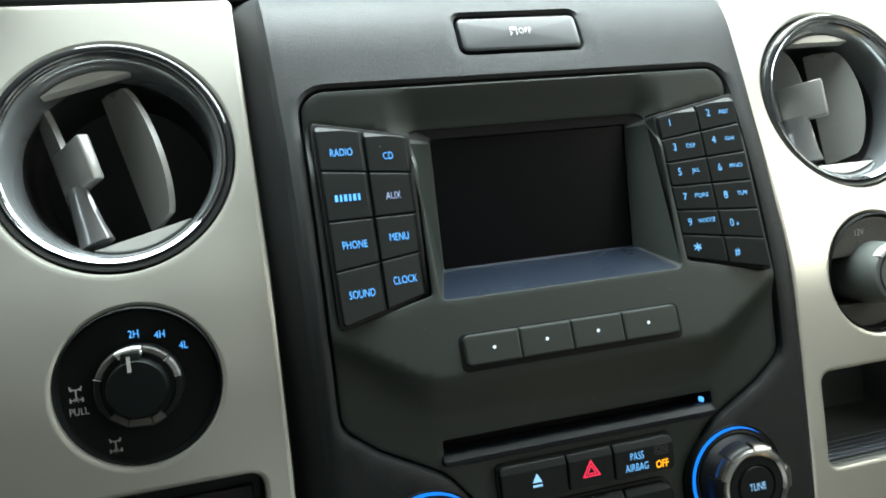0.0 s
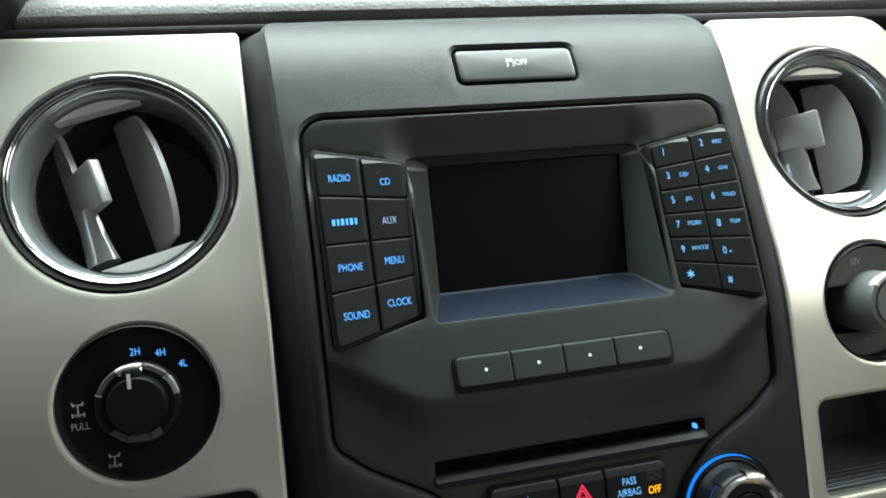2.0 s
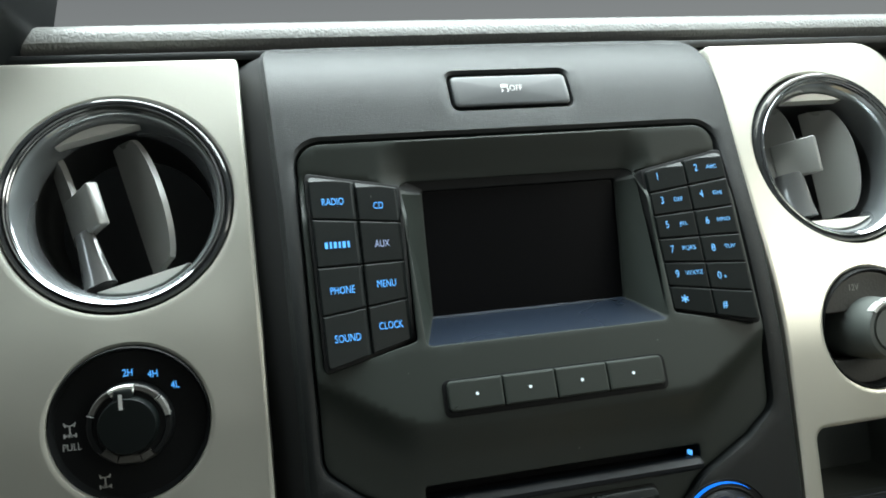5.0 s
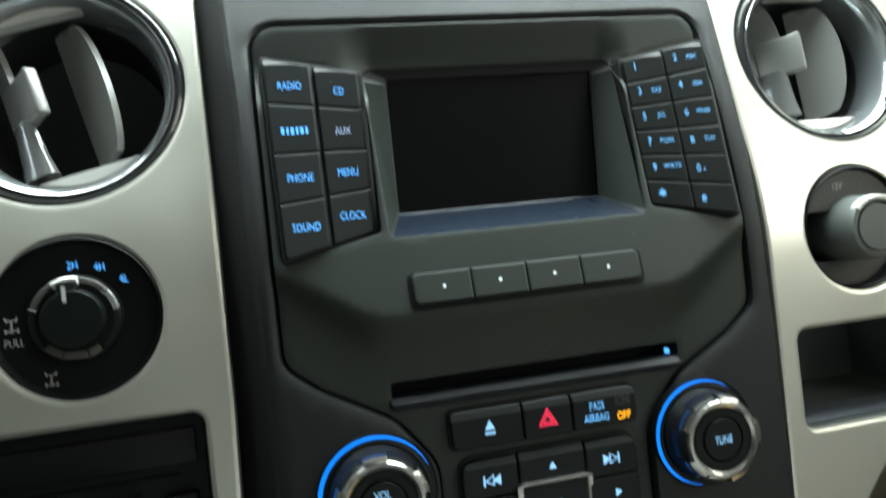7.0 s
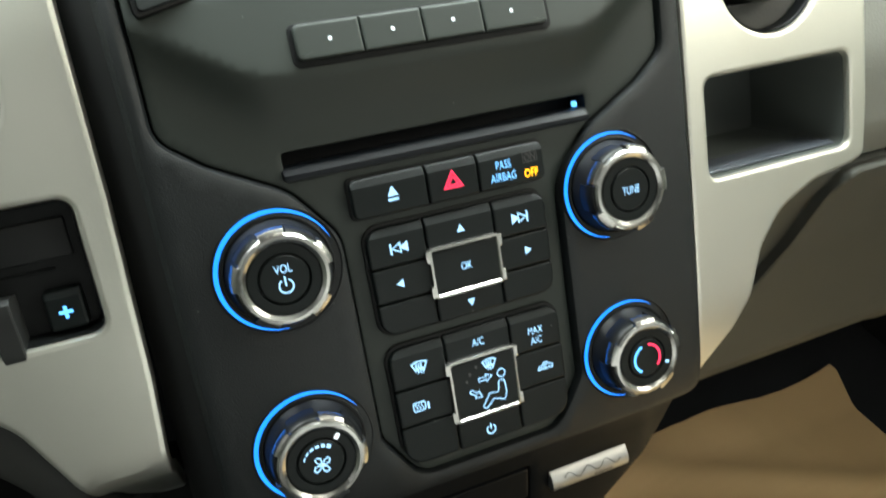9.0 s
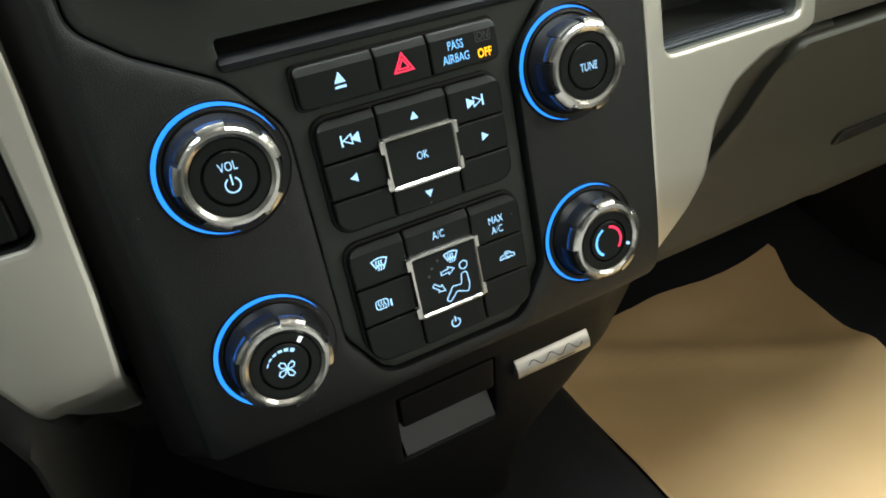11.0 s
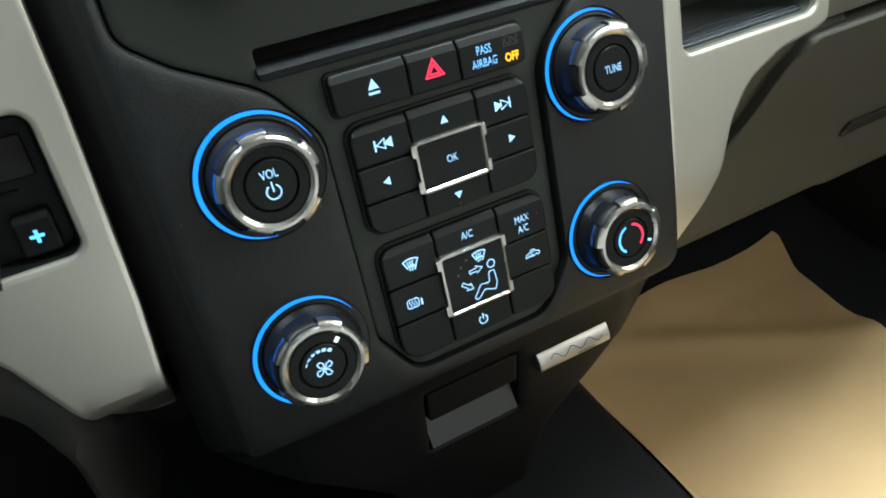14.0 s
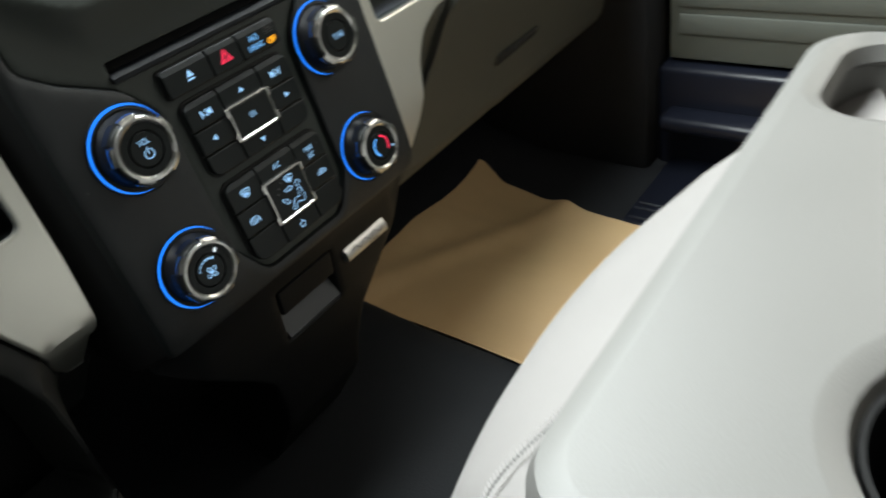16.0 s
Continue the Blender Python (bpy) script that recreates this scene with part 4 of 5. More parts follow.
def vent(side, roll, swing, depth):
    t = thing("air_vent", "round dash air vent with a glossy ring and grey vanes", "air vent", "dash air vents", FACE @ pose(side * VENT_X[side], trim_y(0, VENT_Z), VENT_Z, -SLOPE))
    bm = bmesh.new()
    lathe(bm, [(0.0537, 0.012), (0.0536, 0.0016), (0.0531, 0.0000), (0.0521, -0.0006), (0.0509, -0.0002), (0.0503, 0.0014)], 72)
    part("outer_ring", bm, PIANO, t, "glossy black outer ring")
    bm = bmesh.new()
    lathe(bm, [(0.0503, 0.0014), (0.0500, -0.0004), (0.0495, -0.0011), (0.0489, -0.0007), (0.0486, 0.0008), (0.0482, -0.0002), (0.0478, 0.0001), (0.0475, 0.0014)], 72)
    part("chrome_bead", bm, GLOSS, t, "thin bright double bead")
    bm = bmesh.new()
    lathe(bm, [(0.0475, 0.0014), (0.0467, 0.0022), (0.0457, 0.0042), (0.0446, 0.0078), (0.0436, 0.0122), (0.0430, 0.0170), (0.0426, 0.0220)], 72)
    part("inner_ring", bm, SMOKE, t, "smoked glossy inner ring")
    bm = bmesh.new()
    lathe(bm, [(0.0426, 0.0220), (0.0400, 0.110), (0.0, 0.110)], 48)
    part("barrel", bm, LEVER, t)
    turn = pose(0, 0, 0, 0, roll, 0)
    # chord-shaped plates that carry the vanes
    for s, a in ((1, 38), (-1, 42)):
        bm = bmesh.new()
        pts = arc(0, 0, 0.0432, 90 - a / 1.35, 90 + a / 1.35, 16)
        if s < 0:
            pts = [(x, -z) for x, z in pts]
        plate(bm, pts, at_y(0.0135), 0.0030, 0.0008, sink=0.004)
        part("carrier", bm, CARRIER, t, m=turn @ pose(0, -0.003 if s > 0 else -0.001, 0.0004 if s > 0 else 0))
    for x, hook, d in ((-0.0270, True, depth), (0.0040, False, 0.027)):
        bm = bmesh.new()
        h = 0.0370 if hook else 0.0350
        low = -0.0120 if hook else -h
        prof = [(0.0, low), (0.006, low)] + [(d * 0.5 + d * 0.5 * math.cos(radians(q)), h * math.sin(radians(q)) * 0.98) for q in range(-10 if hook else -70, 71, 10)] + [(0.006, h), (0.0, h)]
        # plate in the y-z plane: front edge bowed towards the viewer
        pts = [(-p[0], p[1]) for p in prof]
        for xx in (-0.0016, 0.0016):
            bm.faces.new([bm.verts.new((xx, q, z)) for q, z in pts])
        bm.verts.ensure_lookup_table()
        n = len(pts)
        for i in range(n):
            bm.faces.new((bm.verts[i], bm.verts[(i + 1) % n], bm.verts[n + (i + 1) % n], bm.verts[n + i]))
        bmesh.ops.recalc_face_normals(bm, faces=bm.faces[:])
        v = part("vane", bm, VANE, t, m=turn @ pose(x, 0.0275, 0.0035 if hook else 0.0015, 0, 0, swing))
        if hook:
            bm = bmesh.new()
            block(bm, -0.0030, -0.0300, -0.0110, 0.0030, -0.0040, 0.0115, 0.0012, 3)
            part("thumb_tab", bm, VANE, v)
            bm = bmesh.new()
            # a waisted foot that swells towards the lower plate
            foot = ((-0.0085, 0.0034, 0.0080), (-0.0130, 0.0038, 0.0086), (-0.0200, 0.0044, 0.0092), (-0.0290, 0.0054, 0.0100), (-0.0370, 0.0070, 0.0116))
            ends = ring(bm, [[(-0.0015 + rx * math.cos(radians(q)), -0.0110 + ry * math.sin(radians(q)), z) for q in range(0, 360, 20)] for z, rx, ry in foot])
            bm.faces.new(ends[0])
            bm.faces.new(ends[-1])
            bmesh.ops.recalc_face_normals(bm, faces=bm.faces[:])
            part("link", bm, LINK, v)
    return t


vent(-1, -14, 38, 0.012)
vent(1, 0, 40, 0.020)

# ---- four-wheel-drive dial ----
dial = thing("drive_mode_dial", "black rotary drive mode dial with blue lettering", "dial", m=FACE @ pose(DIAL[0], 0.0, DIAL[1]))
bm = bmesh.new()
lathe(bm, [(0.0343, 0.030), (0.0343, 0.0182), (0.0338, 0.0176), (0.0332, 0.0186), (0.0322, 0.0214), (0.0215, 0.0222), (0.0, 0.0222)], 64)
part("dish", bm, SHADE, dial)
bm = bmesh.new()
lathe(bm, [(0.0186, 0.023), (0.0184, 0.0190), (0.0176, 0.0172), (0.0152, 0.0166), (0.0135, 0.0166), (0.0, 0.0166)], 48)
part("collar", bm, SMOOTH, dial)


def segment(a0, a1, r0, r1, y0, y1, n=8):
    """A raised piece of the collar between two angles."""
    b = bmesh.new()
    arcs = [[(r * math.cos(radians(a0 + (a1 - a0) * k / n)), y, r * math.sin(radians(a0 + (a1 - a0) * k / n))) for k in range(n + 1)] for r, y in ((r1, y1), (r1, y0 + 0.0006), (r1 - 0.0006, y0), (r0 + 0.0004, y0), (r0, y0 + 0.0006), (r0, y1))]
    rows_of = [[b.verts.new(p) for p in q] for q in arcs]
    for p, q in zip(rows_of, rows_of[1:]):
        for i in range(n):
            b.faces.new((p[i], p[i + 1], q[i + 1], q[i]))
    for i in (0, -1):
        b.faces.new([p[i] for p in rows_of])
    bmesh.ops.recalc_face_normals(b, faces=b.faces[:])
    return b


for a0, a1, material in ((118, 158, DASH), (43, 78, DASH), (8, 38, VANE), (-52, 5, SMOOTH), (162, 218, SMOOTH)):
    part("collar_segment", segment(a0, a1, 0.0150, 0.0178, 0.0150, 0.018), material, dial)
for a0, a1 in ((222, 248), (250, 284), (286, 304)):
    part("foot_facet", segment(a0, a1, 0.0138, 0.0176, 0.0152, 0.019, 1), DASH, dial)
bm = bmesh.new()
for q in (160, 40.5):
    stroke(bm, [(r * math.cos(radians(q)), r * math.sin(radians(q))) for r in (0.0150, 0.0181)], 0.0004, at_y(0.0148))
part("tick_mark", bm, PRINT, dial)
bm = bmesh.new()
lathe(bm, [(0.0128, 0.0175), (0.0123, 0.0112), (0.0117, 0.0103), (0.0, 0.0100)], 48)
block(bm, -0.0052, 0.0110, 0.0090, 0.0028, 0.0168, 0.0158, 0.0012, 2)
g = part("grip", bm, BUTTON, dial)
cap = part("pointer_cap", segment(80, 116, 0.0158, 0.0178, 0.0128, 0.018), CARRIER, dial, "pale grey notched pointer cap")
for q in (81, 113):
    part("lug", segment(q - 2.5, q + 2.5, 0.0142, 0.0160, 0.0130, 0.018, 2), CARRIER, cap)
bm = bmesh.new()
stroke(bm, [(-0.0018, 0.0076), (-0.0018, 0.0142)], 0.0016, at_y(0.0098))
part("pointer_line", bm, PRINT, g)
DY = at_y(0.0216)
bm = bmesh.new()
word(bm, "2H", -0.0002, 0.0225, 0.0032, DY, 0.80)
word(bm, "4H", 0.0104, 0.0208, 0.0032, DY, 0.80)
word(bm, "4L", 0.0196, 0.0148, 0.0032, DY, 0.80)
part("lettering", bm, BLUE, dial, "blue-lit lettering")


def axle(bm, cx, cz, yf, k=0.85):
    """A little drawing of two axles joined by a shaft."""
    def line(pts, w):
        stroke(bm, [(cx + k * x, cz + k * z) for x, z in pts], w * k, yf)
    line([(0, 0.0025), (0, -0.0022)], 0.0007)
    for s in (-1, 1):
        line([(0, 0.0022), (s * 0.0024, 0.0030)], 0.0006)
        line([(s * 0.0022, 0.0018), (s * 0.0030, 0.0042)], 0.0008)
        line([(s * 0.0030, -0.0018), (s * 0.0030, -0.0042)], 0.0008)
        line([(-0.001 * s, -0.0020), (0.001 * s, -0.0040)], 0.0004)
        line([(s * 0.0010, -0.0030), (s * 0.0030, -0.0030)], 0.0006)


bm = bmesh.new()
axle(bm, -0.0258, 0.0000, DY, 0.80)
word(bm, "PULL", -0.0254, -0.0074, 0.0031, DY, 0.80, weight=-0.01)
part("lettering", bm, PRINT, dial, "pale grey printed symbols")
bm = bmesh.new()
axle(bm, -0.0128, -0.0244, DY, 0.75)
part("lettering", bm, FAINT, dial, "faint grey printed symbol")

# ---- power outlet ----
outlet = thing("power_outlet", "round black 12 volt outlet with a plastic cap", "power outlet", m=FACE @ pose(OUTLET[0], 0.0, OUTLET[1]))
bm = bmesh.new()
lathe(bm, [(0.0338, 0.034), (0.0338, 0.0185), (0.0330, 0.0178), (0.0320, 0.0190), (0.0312, 0.0360), (0.0, 0.0380)], 64)
part("dish", bm, SHADE, outlet)
# flat grey faces above and below the dark channel that holds the cap
for sign, chord in ((1, 0.0105), (-1, 0.0170)):
    a0 = math.degrees(math.asin(chord / 0.0316))
    pts = [(x, sign * z) for x, z in arc(0, 0, 0.0316, a0, 180 - a0, 24)]
    bm = bmesh.new()
    plate(bm, pts, lambda x, z: 0.0235 - 0.10 * z, 0.0010, 0.0008, sink=0.012)
    part("socket_face", bm, DASH, outlet, "charcoal flat face of the socket")
bm = bmesh.new()
lathe(bm, [(0.0186, 0.037), (0.0180, 0.0240), (0.0172, 0.0120), (0.0168, 0.0060), (0.0160, 0.0042), (0.0138, 0.0036), (0.0132, 0.0052), (0.0128, 0.0052), (0.0122, 0.0038), (0.0, 0.0034)], 48)
cap = part("cap", bm, LINING, outlet, "charcoal plastic cap")
# the highlight along the cap's upper rim, put in as pale pieces
for a0, a1 in ((62, 108), (112, 140), (20, 50)):
    part("cap_edge", segment(a0, a1, 0.0146, 0.0170, 0.0030, 0.008), CARRIER, cap, "pale upper rim of the cap, coloured as its highlight")
bm = bmesh.new()
word(bm, "12V", -0.0095, 0.0238, 0.0036, at_y(0.0199), 0.85)
part("lettering", bm, FAINT, outlet)

# ---- storage cubby ----
cubby = thing("storage_cubby", "black open storage cubby with a rubber floor in silver trim", "cubby")
bm = bmesh.new()
o = rounded(box2(0.1502, 0.0054, 0.2483, 0.0583), 0.006, 5)
ring(bm, [[(x, 0.019, z) for x, z in o], [(x, 0.027, z) for x, z in offset(o, -0.0012)], [(x, 0.086, z + 0.004) for x, z in offset(o, -0.004)]])
bm.faces.new([bm.verts.new((x, 0.086, z + 0.004)) for x, z in offset(o, -0.004)])
bmesh.ops.recalc_face_normals(bm, faces=bm.faces[:])
part("liner", bm, LINING, cubby)
bm = bmesh.new()
block(bm, 0.1535, 0.022, 0.0062, 0.2445, 0.085, 0.0080, 0.0006, 1)
liner_mat = part("rubber_mat", bm, SHELF, cubby, "ribbed slate rubber mat")
for k in range(5):
    bm = bmesh.new()
    block(bm, 0.1545, 0.024 + 0.006 * k, 0.0078, 0.2435, 0.0265 + 0.006 * k, 0.0092, 0.0004, 1)
    part("rib", bm, SHELF, liner_mat)

# ---- trailer brake controller ----
tbc = thing("trailer_brake_controller", "black trailer brake controller with slide levers and blue-lit buttons", "controller")
bm = bmesh.new()
o = rounded(box2(-0.2788, 0.0068, -0.1507, 0.0623), 0.006, 5)
ring(bm, [[(x, 0.0185, z) for x, z in o], [(x, 0.024, z) for x, z in offset(o, -0.001)], [(x, 0.029, z) for x, z in offset(o, -0.002)]])
bm.faces.new([bm.verts.new((x, 0.029, z)) for x, z in offset(o, -0.002)])
bmesh.ops.recalc_face_normals(bm, faces=bm.faces[:])
part("housing", bm, SMOOTH, tbc)
bm = bmesh.new()
block(bm, -0.262, 0.0262, 0.0385, -0.156, 0.030, 0.0545, 0.001, 2)
block(bm, -0.262, 0.0268, 0.034, -0.164, 0.030, 0.0348, 0.0003, 1)
part("ledge", bm, SMOOTH, tbc)
for x, sign in ((-0.1640, "+"), (-0.2395, "-")):
    bm = bmesh.new()
    plate(bm, rounded(box2(x - 0.0072, 0.0095, x + 0.0072, 0.0262), 0.0016, 3), at_y(0.028), 0.0065, 0.0012, chamfer=(0.0030, 0.0020))
    b = part("button", bm, BUTTON, tbc, angle=18)
    bm = bmesh.new()
    yb = at_y(0.0215)
    stroke(bm, [(x - 0.0026, 0.0172), (x + 0.0026, 0.0172)], 0.0013, yb)
    if sign == "+":
        stroke(bm, [(x, 0.0146), (x, 0.0198)], 0.0013, yb, lift=0.0004)
    part("symbol", bm, BLUE, b, "blue-lit symbol")
for x in (-0.1850, -0.2185):
    bm = bmesh.new()
    # a pale cap on top, a long front and a foot that laps over the trim's lower edge
    prof = [(0.0285, 0.0275), (0.0150, 0.0285), (0.0125, 0.0272), (0.0125, 0.0215), (0.0150, 0.0120), (0.0142, 0.0068), (0.0150, 0.0034), (0.0285, 0.0034)]
    sides = [[bm.verts.new((x + d, y, z)) for y, z in prof] for d in (-0.0042, -0.0036, 0.0036, 0.0042)]
    for d, lp in zip((1, 0, 0, 1), sides):
        for v in lp:
            v.co.y += 0.0006 * d
    for p, q in zip(sides, sides[1:]):
        for i in range(len(prof)):
            j = (i + 1) % len(prof)
            bm.faces.new((p[i], p[j], q[j], q[i]))
    bm.faces.new(sides[0])
    bm.faces.new(sides[-1])
    bmesh.ops.recalc_face_normals(bm, faces=bm.faces[:])
    part("slide_lever", bm, LEVER, tbc, "dark grey slide lever")

# ---- lower stack: ash drawer, badge ----
LOW = [(-0.34, 0.150), (-0.27, 0.080), (-0.20, 0.046), (-0.17, 0.034), (-0.12, 0.020), (-0.104, 0.012), (-0.100, 0.010)]


def low_y(x, z):
    return lerp(LOW, z) + 0.35 * max(0, abs(x) - 0.100)


lower = thing("lower_console_panel", "plain black plastic panel below the centre stack", "panel")
bm = bmesh.new()
LOWER_R = [(0.048, -0.345), (0.046, -0.240), (0.053, -0.202), (0.074, -0.177), (0.098, -0.153), (0.118, -0.133), (0.131, -0.117), (0.135, -0.104)]
out = rounded(LOWER_R + mirrored(LOWER_R)[::-1], [0.01, 0.03, 0.03, 0.02, 0.02, 0.02, 0.01, 0.004] + [0.004, 0.01, 0.02, 0.02, 0.02, 0.03, 0.03, 0.01], 5)
sheet(bm, out, [rounded(box2(-0.0306, -0.1706, 0.0266, -0.1262), 0.0015, 2)], low_y, r=0.004, back=((0.0, 0.02), (-0.002, 0.14)), hole_back=((0.0, 0.008),))
part("panel", bm, SHADE, lower)
pocket = thing("ash_drawer", "small black pull-out drawer with a scooped grip", "drawer")
bm = bmesh.new()
plate(bm, rounded(box2(-0.0300, -0.1478, 0.0260, -0.1268), 0.0014, 2), lambda x, z: low_y(x, z) + 0.001, 0.001, 0.001, sink=0.010)
part("front", bm, SHADE, pocket)
bm = bmesh.new()
a = [(-0.0300, low_y(0, -0.148) + 0.014, -0.1478), (0.0260, low_y(0, -0.148) + 0.014, -0.1478), (0.0260, low_y(0, -0.170) - 0.0005, -0.1700), (-0.0300, low_y(0, -0.170) - 0.0005, -0.1700)]
q = [bm.verts.new(p) for p in a]
bm.faces.new(q)
w = [bm.verts.new((p[0], p[1] + 0.003, p[2] - 0.003)) for p in a]
bm.faces.new(w[::-1])
for i in range(4):
    bm.faces.new((q[i], q[(i + 1) % 4], w[(i + 1) % 4], w[i]))
bmesh.ops.recalc_face_normals(bm, faces=bm.faces[:])
part("grip", bm, LEVER, pocket, "sloping grey scooped grip")
BADGE_Y = lambda x, z: low_y(0, -0.1400) + 0.25 * (z + 0.1400) - 0.0008
badge = thing("metal_badge", "small brushed aluminium badge with dark marks", "badge")
bm = bmesh.new()
bow = [(-0.1462, 0.010), (-0.1462, -0.0010), (-0.1452, -0.0022), (-0.1430, -0.0031), (-0.1402, -0.0035), (-0.1374, -0.0031), (-0.1353, -0.0022), (-0.1343, -0.0010), (-0.1343, 0.010)]
ends = [[bm.verts.new((x, BADGE_Y(x, z) + y, z)) for z, y in bow] for x in (0.0385, 0.0388, 0.0871, 0.0874)]
for v in ends[0][1:-1] + ends[3][1:-1]:
    v.co.y += 0.0004
for a, b in zip(ends, ends[1:]):
    for i in range(len(bow) - 1):
        bm.faces.new((a[i], a[i + 1], b[i + 1], b[i]))
bm.faces.new(ends[0])
bm.faces.new(ends[3])
bmesh.ops.recalc_face_normals(bm, faces=bm.faces[:])
p = part("plaque", bm, BADGE, badge)
bm = bmesh.new()
front_of_badge = lambda x, z: BADGE_Y(x, z) - 0.0036 + 55 * (z + 0.1402) ** 2
stroke(bm, [(0.046 + 0.036 * k / 40, -0.1398 + 0.0019 * math.sin(k / 40 * 19)) for k in range(41)], 0.0005, front_of_badge)
stroke(bm, [(0.064 + 0.012 * k / 6, -0.1440) for k in range(7)], 0.0008, front_of_badge)
part("mark", bm, DIM, p)

# ---- dash pad, hood, glove box ----
pad = thing("dash_pad", "grey leather-grained padded dash top", "dashboard pad")
bm = bmesh.new()
prof = [(0.160, 0.290), (0.110, 0.296), (0.096, 0.300), (0.089, 0.303), (0.0865, 0.3065), (0.0870, 0.3110), (0.0905, 0.3160), (0.0975, 0.3195), (0.115, 0.3220), (0.22, 0.3260), (0.45, 0.3200), (0.45, 0.290)]
xs = [-0.85 + 0.05 * k for k in range(35)]
vs = [[bm.verts.new((x, y + 0.006 * (x / 0.3) ** 2 * 0.3, z)) for y, z in prof] for x in xs]
for a, b in zip(vs, vs[1:]):
    for i in range(len(prof)):
        j = (i + 1) % len(prof)
        bm.faces.new((a[i], a[j], b[j], b[i]))
bmesh.ops.recalc_face_normals(bm, faces=bm.faces[:])
part("pad", bm, PAD, pad)
core = thing("dash_core", "black dashboard body behind the trim", "dashboard", kind="structure")
bm = bmesh.new()
block(bm, -0.86, 0.105, -0.02, 0.86, 0.44, 0.300, 0.004, 2)
part("body", bm, SMOOTH, core)
bm = bmesh.new()
block(bm, -0.86, 0.082, 0.2925, 0.86, 0.110, 0.2985, 0.002, 2)
part("ledge", bm, SMOOTH, core)

hood = thing("instrument_hood", "glossy black edge of the instrument cluster hood", "dashboard")
bm = bmesh.new()
o = rounded([(-0.238, 0.360), (-0.247, 0.312), (-0.264, 0.284), (-0.292, 0.240), (-0.36, 0.22), (-0.36, 0.360)], [0.004, 0.02, 0.02, 0.02, 0.01, 0.004], 4)
plate(bm, o, at_y(0.075), 0.030, 0.006, sink=0.05)
part("hood", bm, SMOOTH, hood)

glove = thing("glove_box", "charcoal plastic glove box lid under the passenger dash", "glove box")
GLV = smooth_table([(-0.196, 0.168), (-0.190, 0.142), (-0.178, 0.129), (-0.150, 0.117), (-0.124, 0.105), (-0.080, 0.080), (-0.050, 0.061), (-0.033, 0.049), (-0.0255, 0.0425), (-0.0220, 0.0405), (-0.0195, 0.0425), (-0.0180, 0.0480)])
GLV2 = [(-0.012, 0.050), (-0.006, 0.040), (0.05, 0.038), (0.12, 0.052), (0.20, 0.072), (0.29, 0.100)]


def glove_y(x, z):
    return lerp(GLV, z) + 0.020 * max(0, x - 0.30) ** 2


LID = [(0.208, -0.194), (0.720, -0.196), (0.720, -0.0185), (0.282, -0.0185), (0.2705, -0.033), (0.2630, -0.070), (0.2430, -0.106), (0.2240, -0.140)]
bm = bmesh.new()
sheet(bm, rounded(LID, [0.008, 0.02, 0.01, 0.012, 0.03, 0.05, 0.05, 0.05], 5), [], glove_y, step=0.008, r=0.0025, back=((0.0, 0.05),))
part("lid", bm, GLOVE, glove)
bm = bmesh.new()
surround_y = lambda x, z: max(0.026, lerp(GLV, z) + 0.010)
sheet(bm, rounded([(0.128, -0.196), (0.330, -0.196), (0.330, -0.004), (0.225, -0.004), (0.185, -0.012), (0.160, -0.040), (0.138, -0.090)], [0.01, 0.01, 0.004, 0.02, 0.02, 0.03, 0.02], 5), [], surround_y, step=0.008, r=0.002, back=((0.0, 0.03),))
part("surround", bm, GLOVE, glove, "dark recess round the glove box lid")
# the pull: a shallow scoop with a glossy lower edge
bm = bmesh.new()
plate(bm, rounded([(0.392, -0.132), (0.486, -0.129), (0.490, -0.119), (0.398, -0.1185)], 0.005, 5), glove_y, 0.0040, 0.0024)
part("latch", bm, LATCH, glove, "smooth grey latch")
upper = thing("passenger_dash", "charcoal plastic dash panel above the glove box", "dashboard")
bm2 = bmesh.new()
sheet(bm2, rounded([(0.2635, -0.012), (0.80, -0.012), (0.80, 0.290), (0.272, 0.290), (0.268, 0.18), (0.2635, 0.10)], 0.004, 3), [], lambda x, z: lerp(GLV2, z) + 0.02 * max(0, x - 0.3) ** 2, step=0.012, r=0.003, back=((0.0, 0.03),))
part("panel", bm2, UPPER, upper)

# knee panel with the steering column opening, on the driver's side
knee = thing("knee_panel", "dark knee panel and column opening below the silver trim", "dashboard")
bm = bmesh.new()
out = rounded([(-0.30, -0.18), (-0.136, -0.18), (-0.136, -0.112), (-0.159, -0.106), (-0.1708, -0.088), (-0.1763, -0.066), (-0.1850, -0.0460), (-0.1945, -0.0250), (-0.2100, -0.0085), (-0.2290, 0.0005), (-0.30, 0.005)], [0.01, 0.004, 0.004, 0.01, 0.02, 0.02, 0.02, 0.02, 0.02, 0.02, 0.01], 5)
sheet(bm, out, [rounded([(-0.290, -0.17), (-0.186, -0.17), (-0.189, -0.085), (-0.198, -0.055), (-0.216, -0.033), (-0.245, -0.022), (-0.290, -0.018)], [0.01, 0.01, 0.03, 0.03, 0.03, 0.03, 0.01], 6)], lambda x, z: 0.0215 + 0.10 * max(0, -0.05 - z) + roll_under(z + 0.001) * min(1, max(0, (x + 0.185) / 0.02)), r=0.003, back=((0.0, 0.05),), hole_back=((0.0, 0.03), (0.01, 0.06)))
part("panel", bm, KNEE, knee)
bm = bmesh.new()
o = rounded([(-0.292, -0.172), (-0.184, -0.172), (-0.187, -0.085), (-0.196, -0.055), (-0.214, -0.031), (-0.245, -0.020), (-0.292, -0.016)], [0.01, 0.01, 0.03, 0.03, 0.03, 0.03, 0.01], 6)
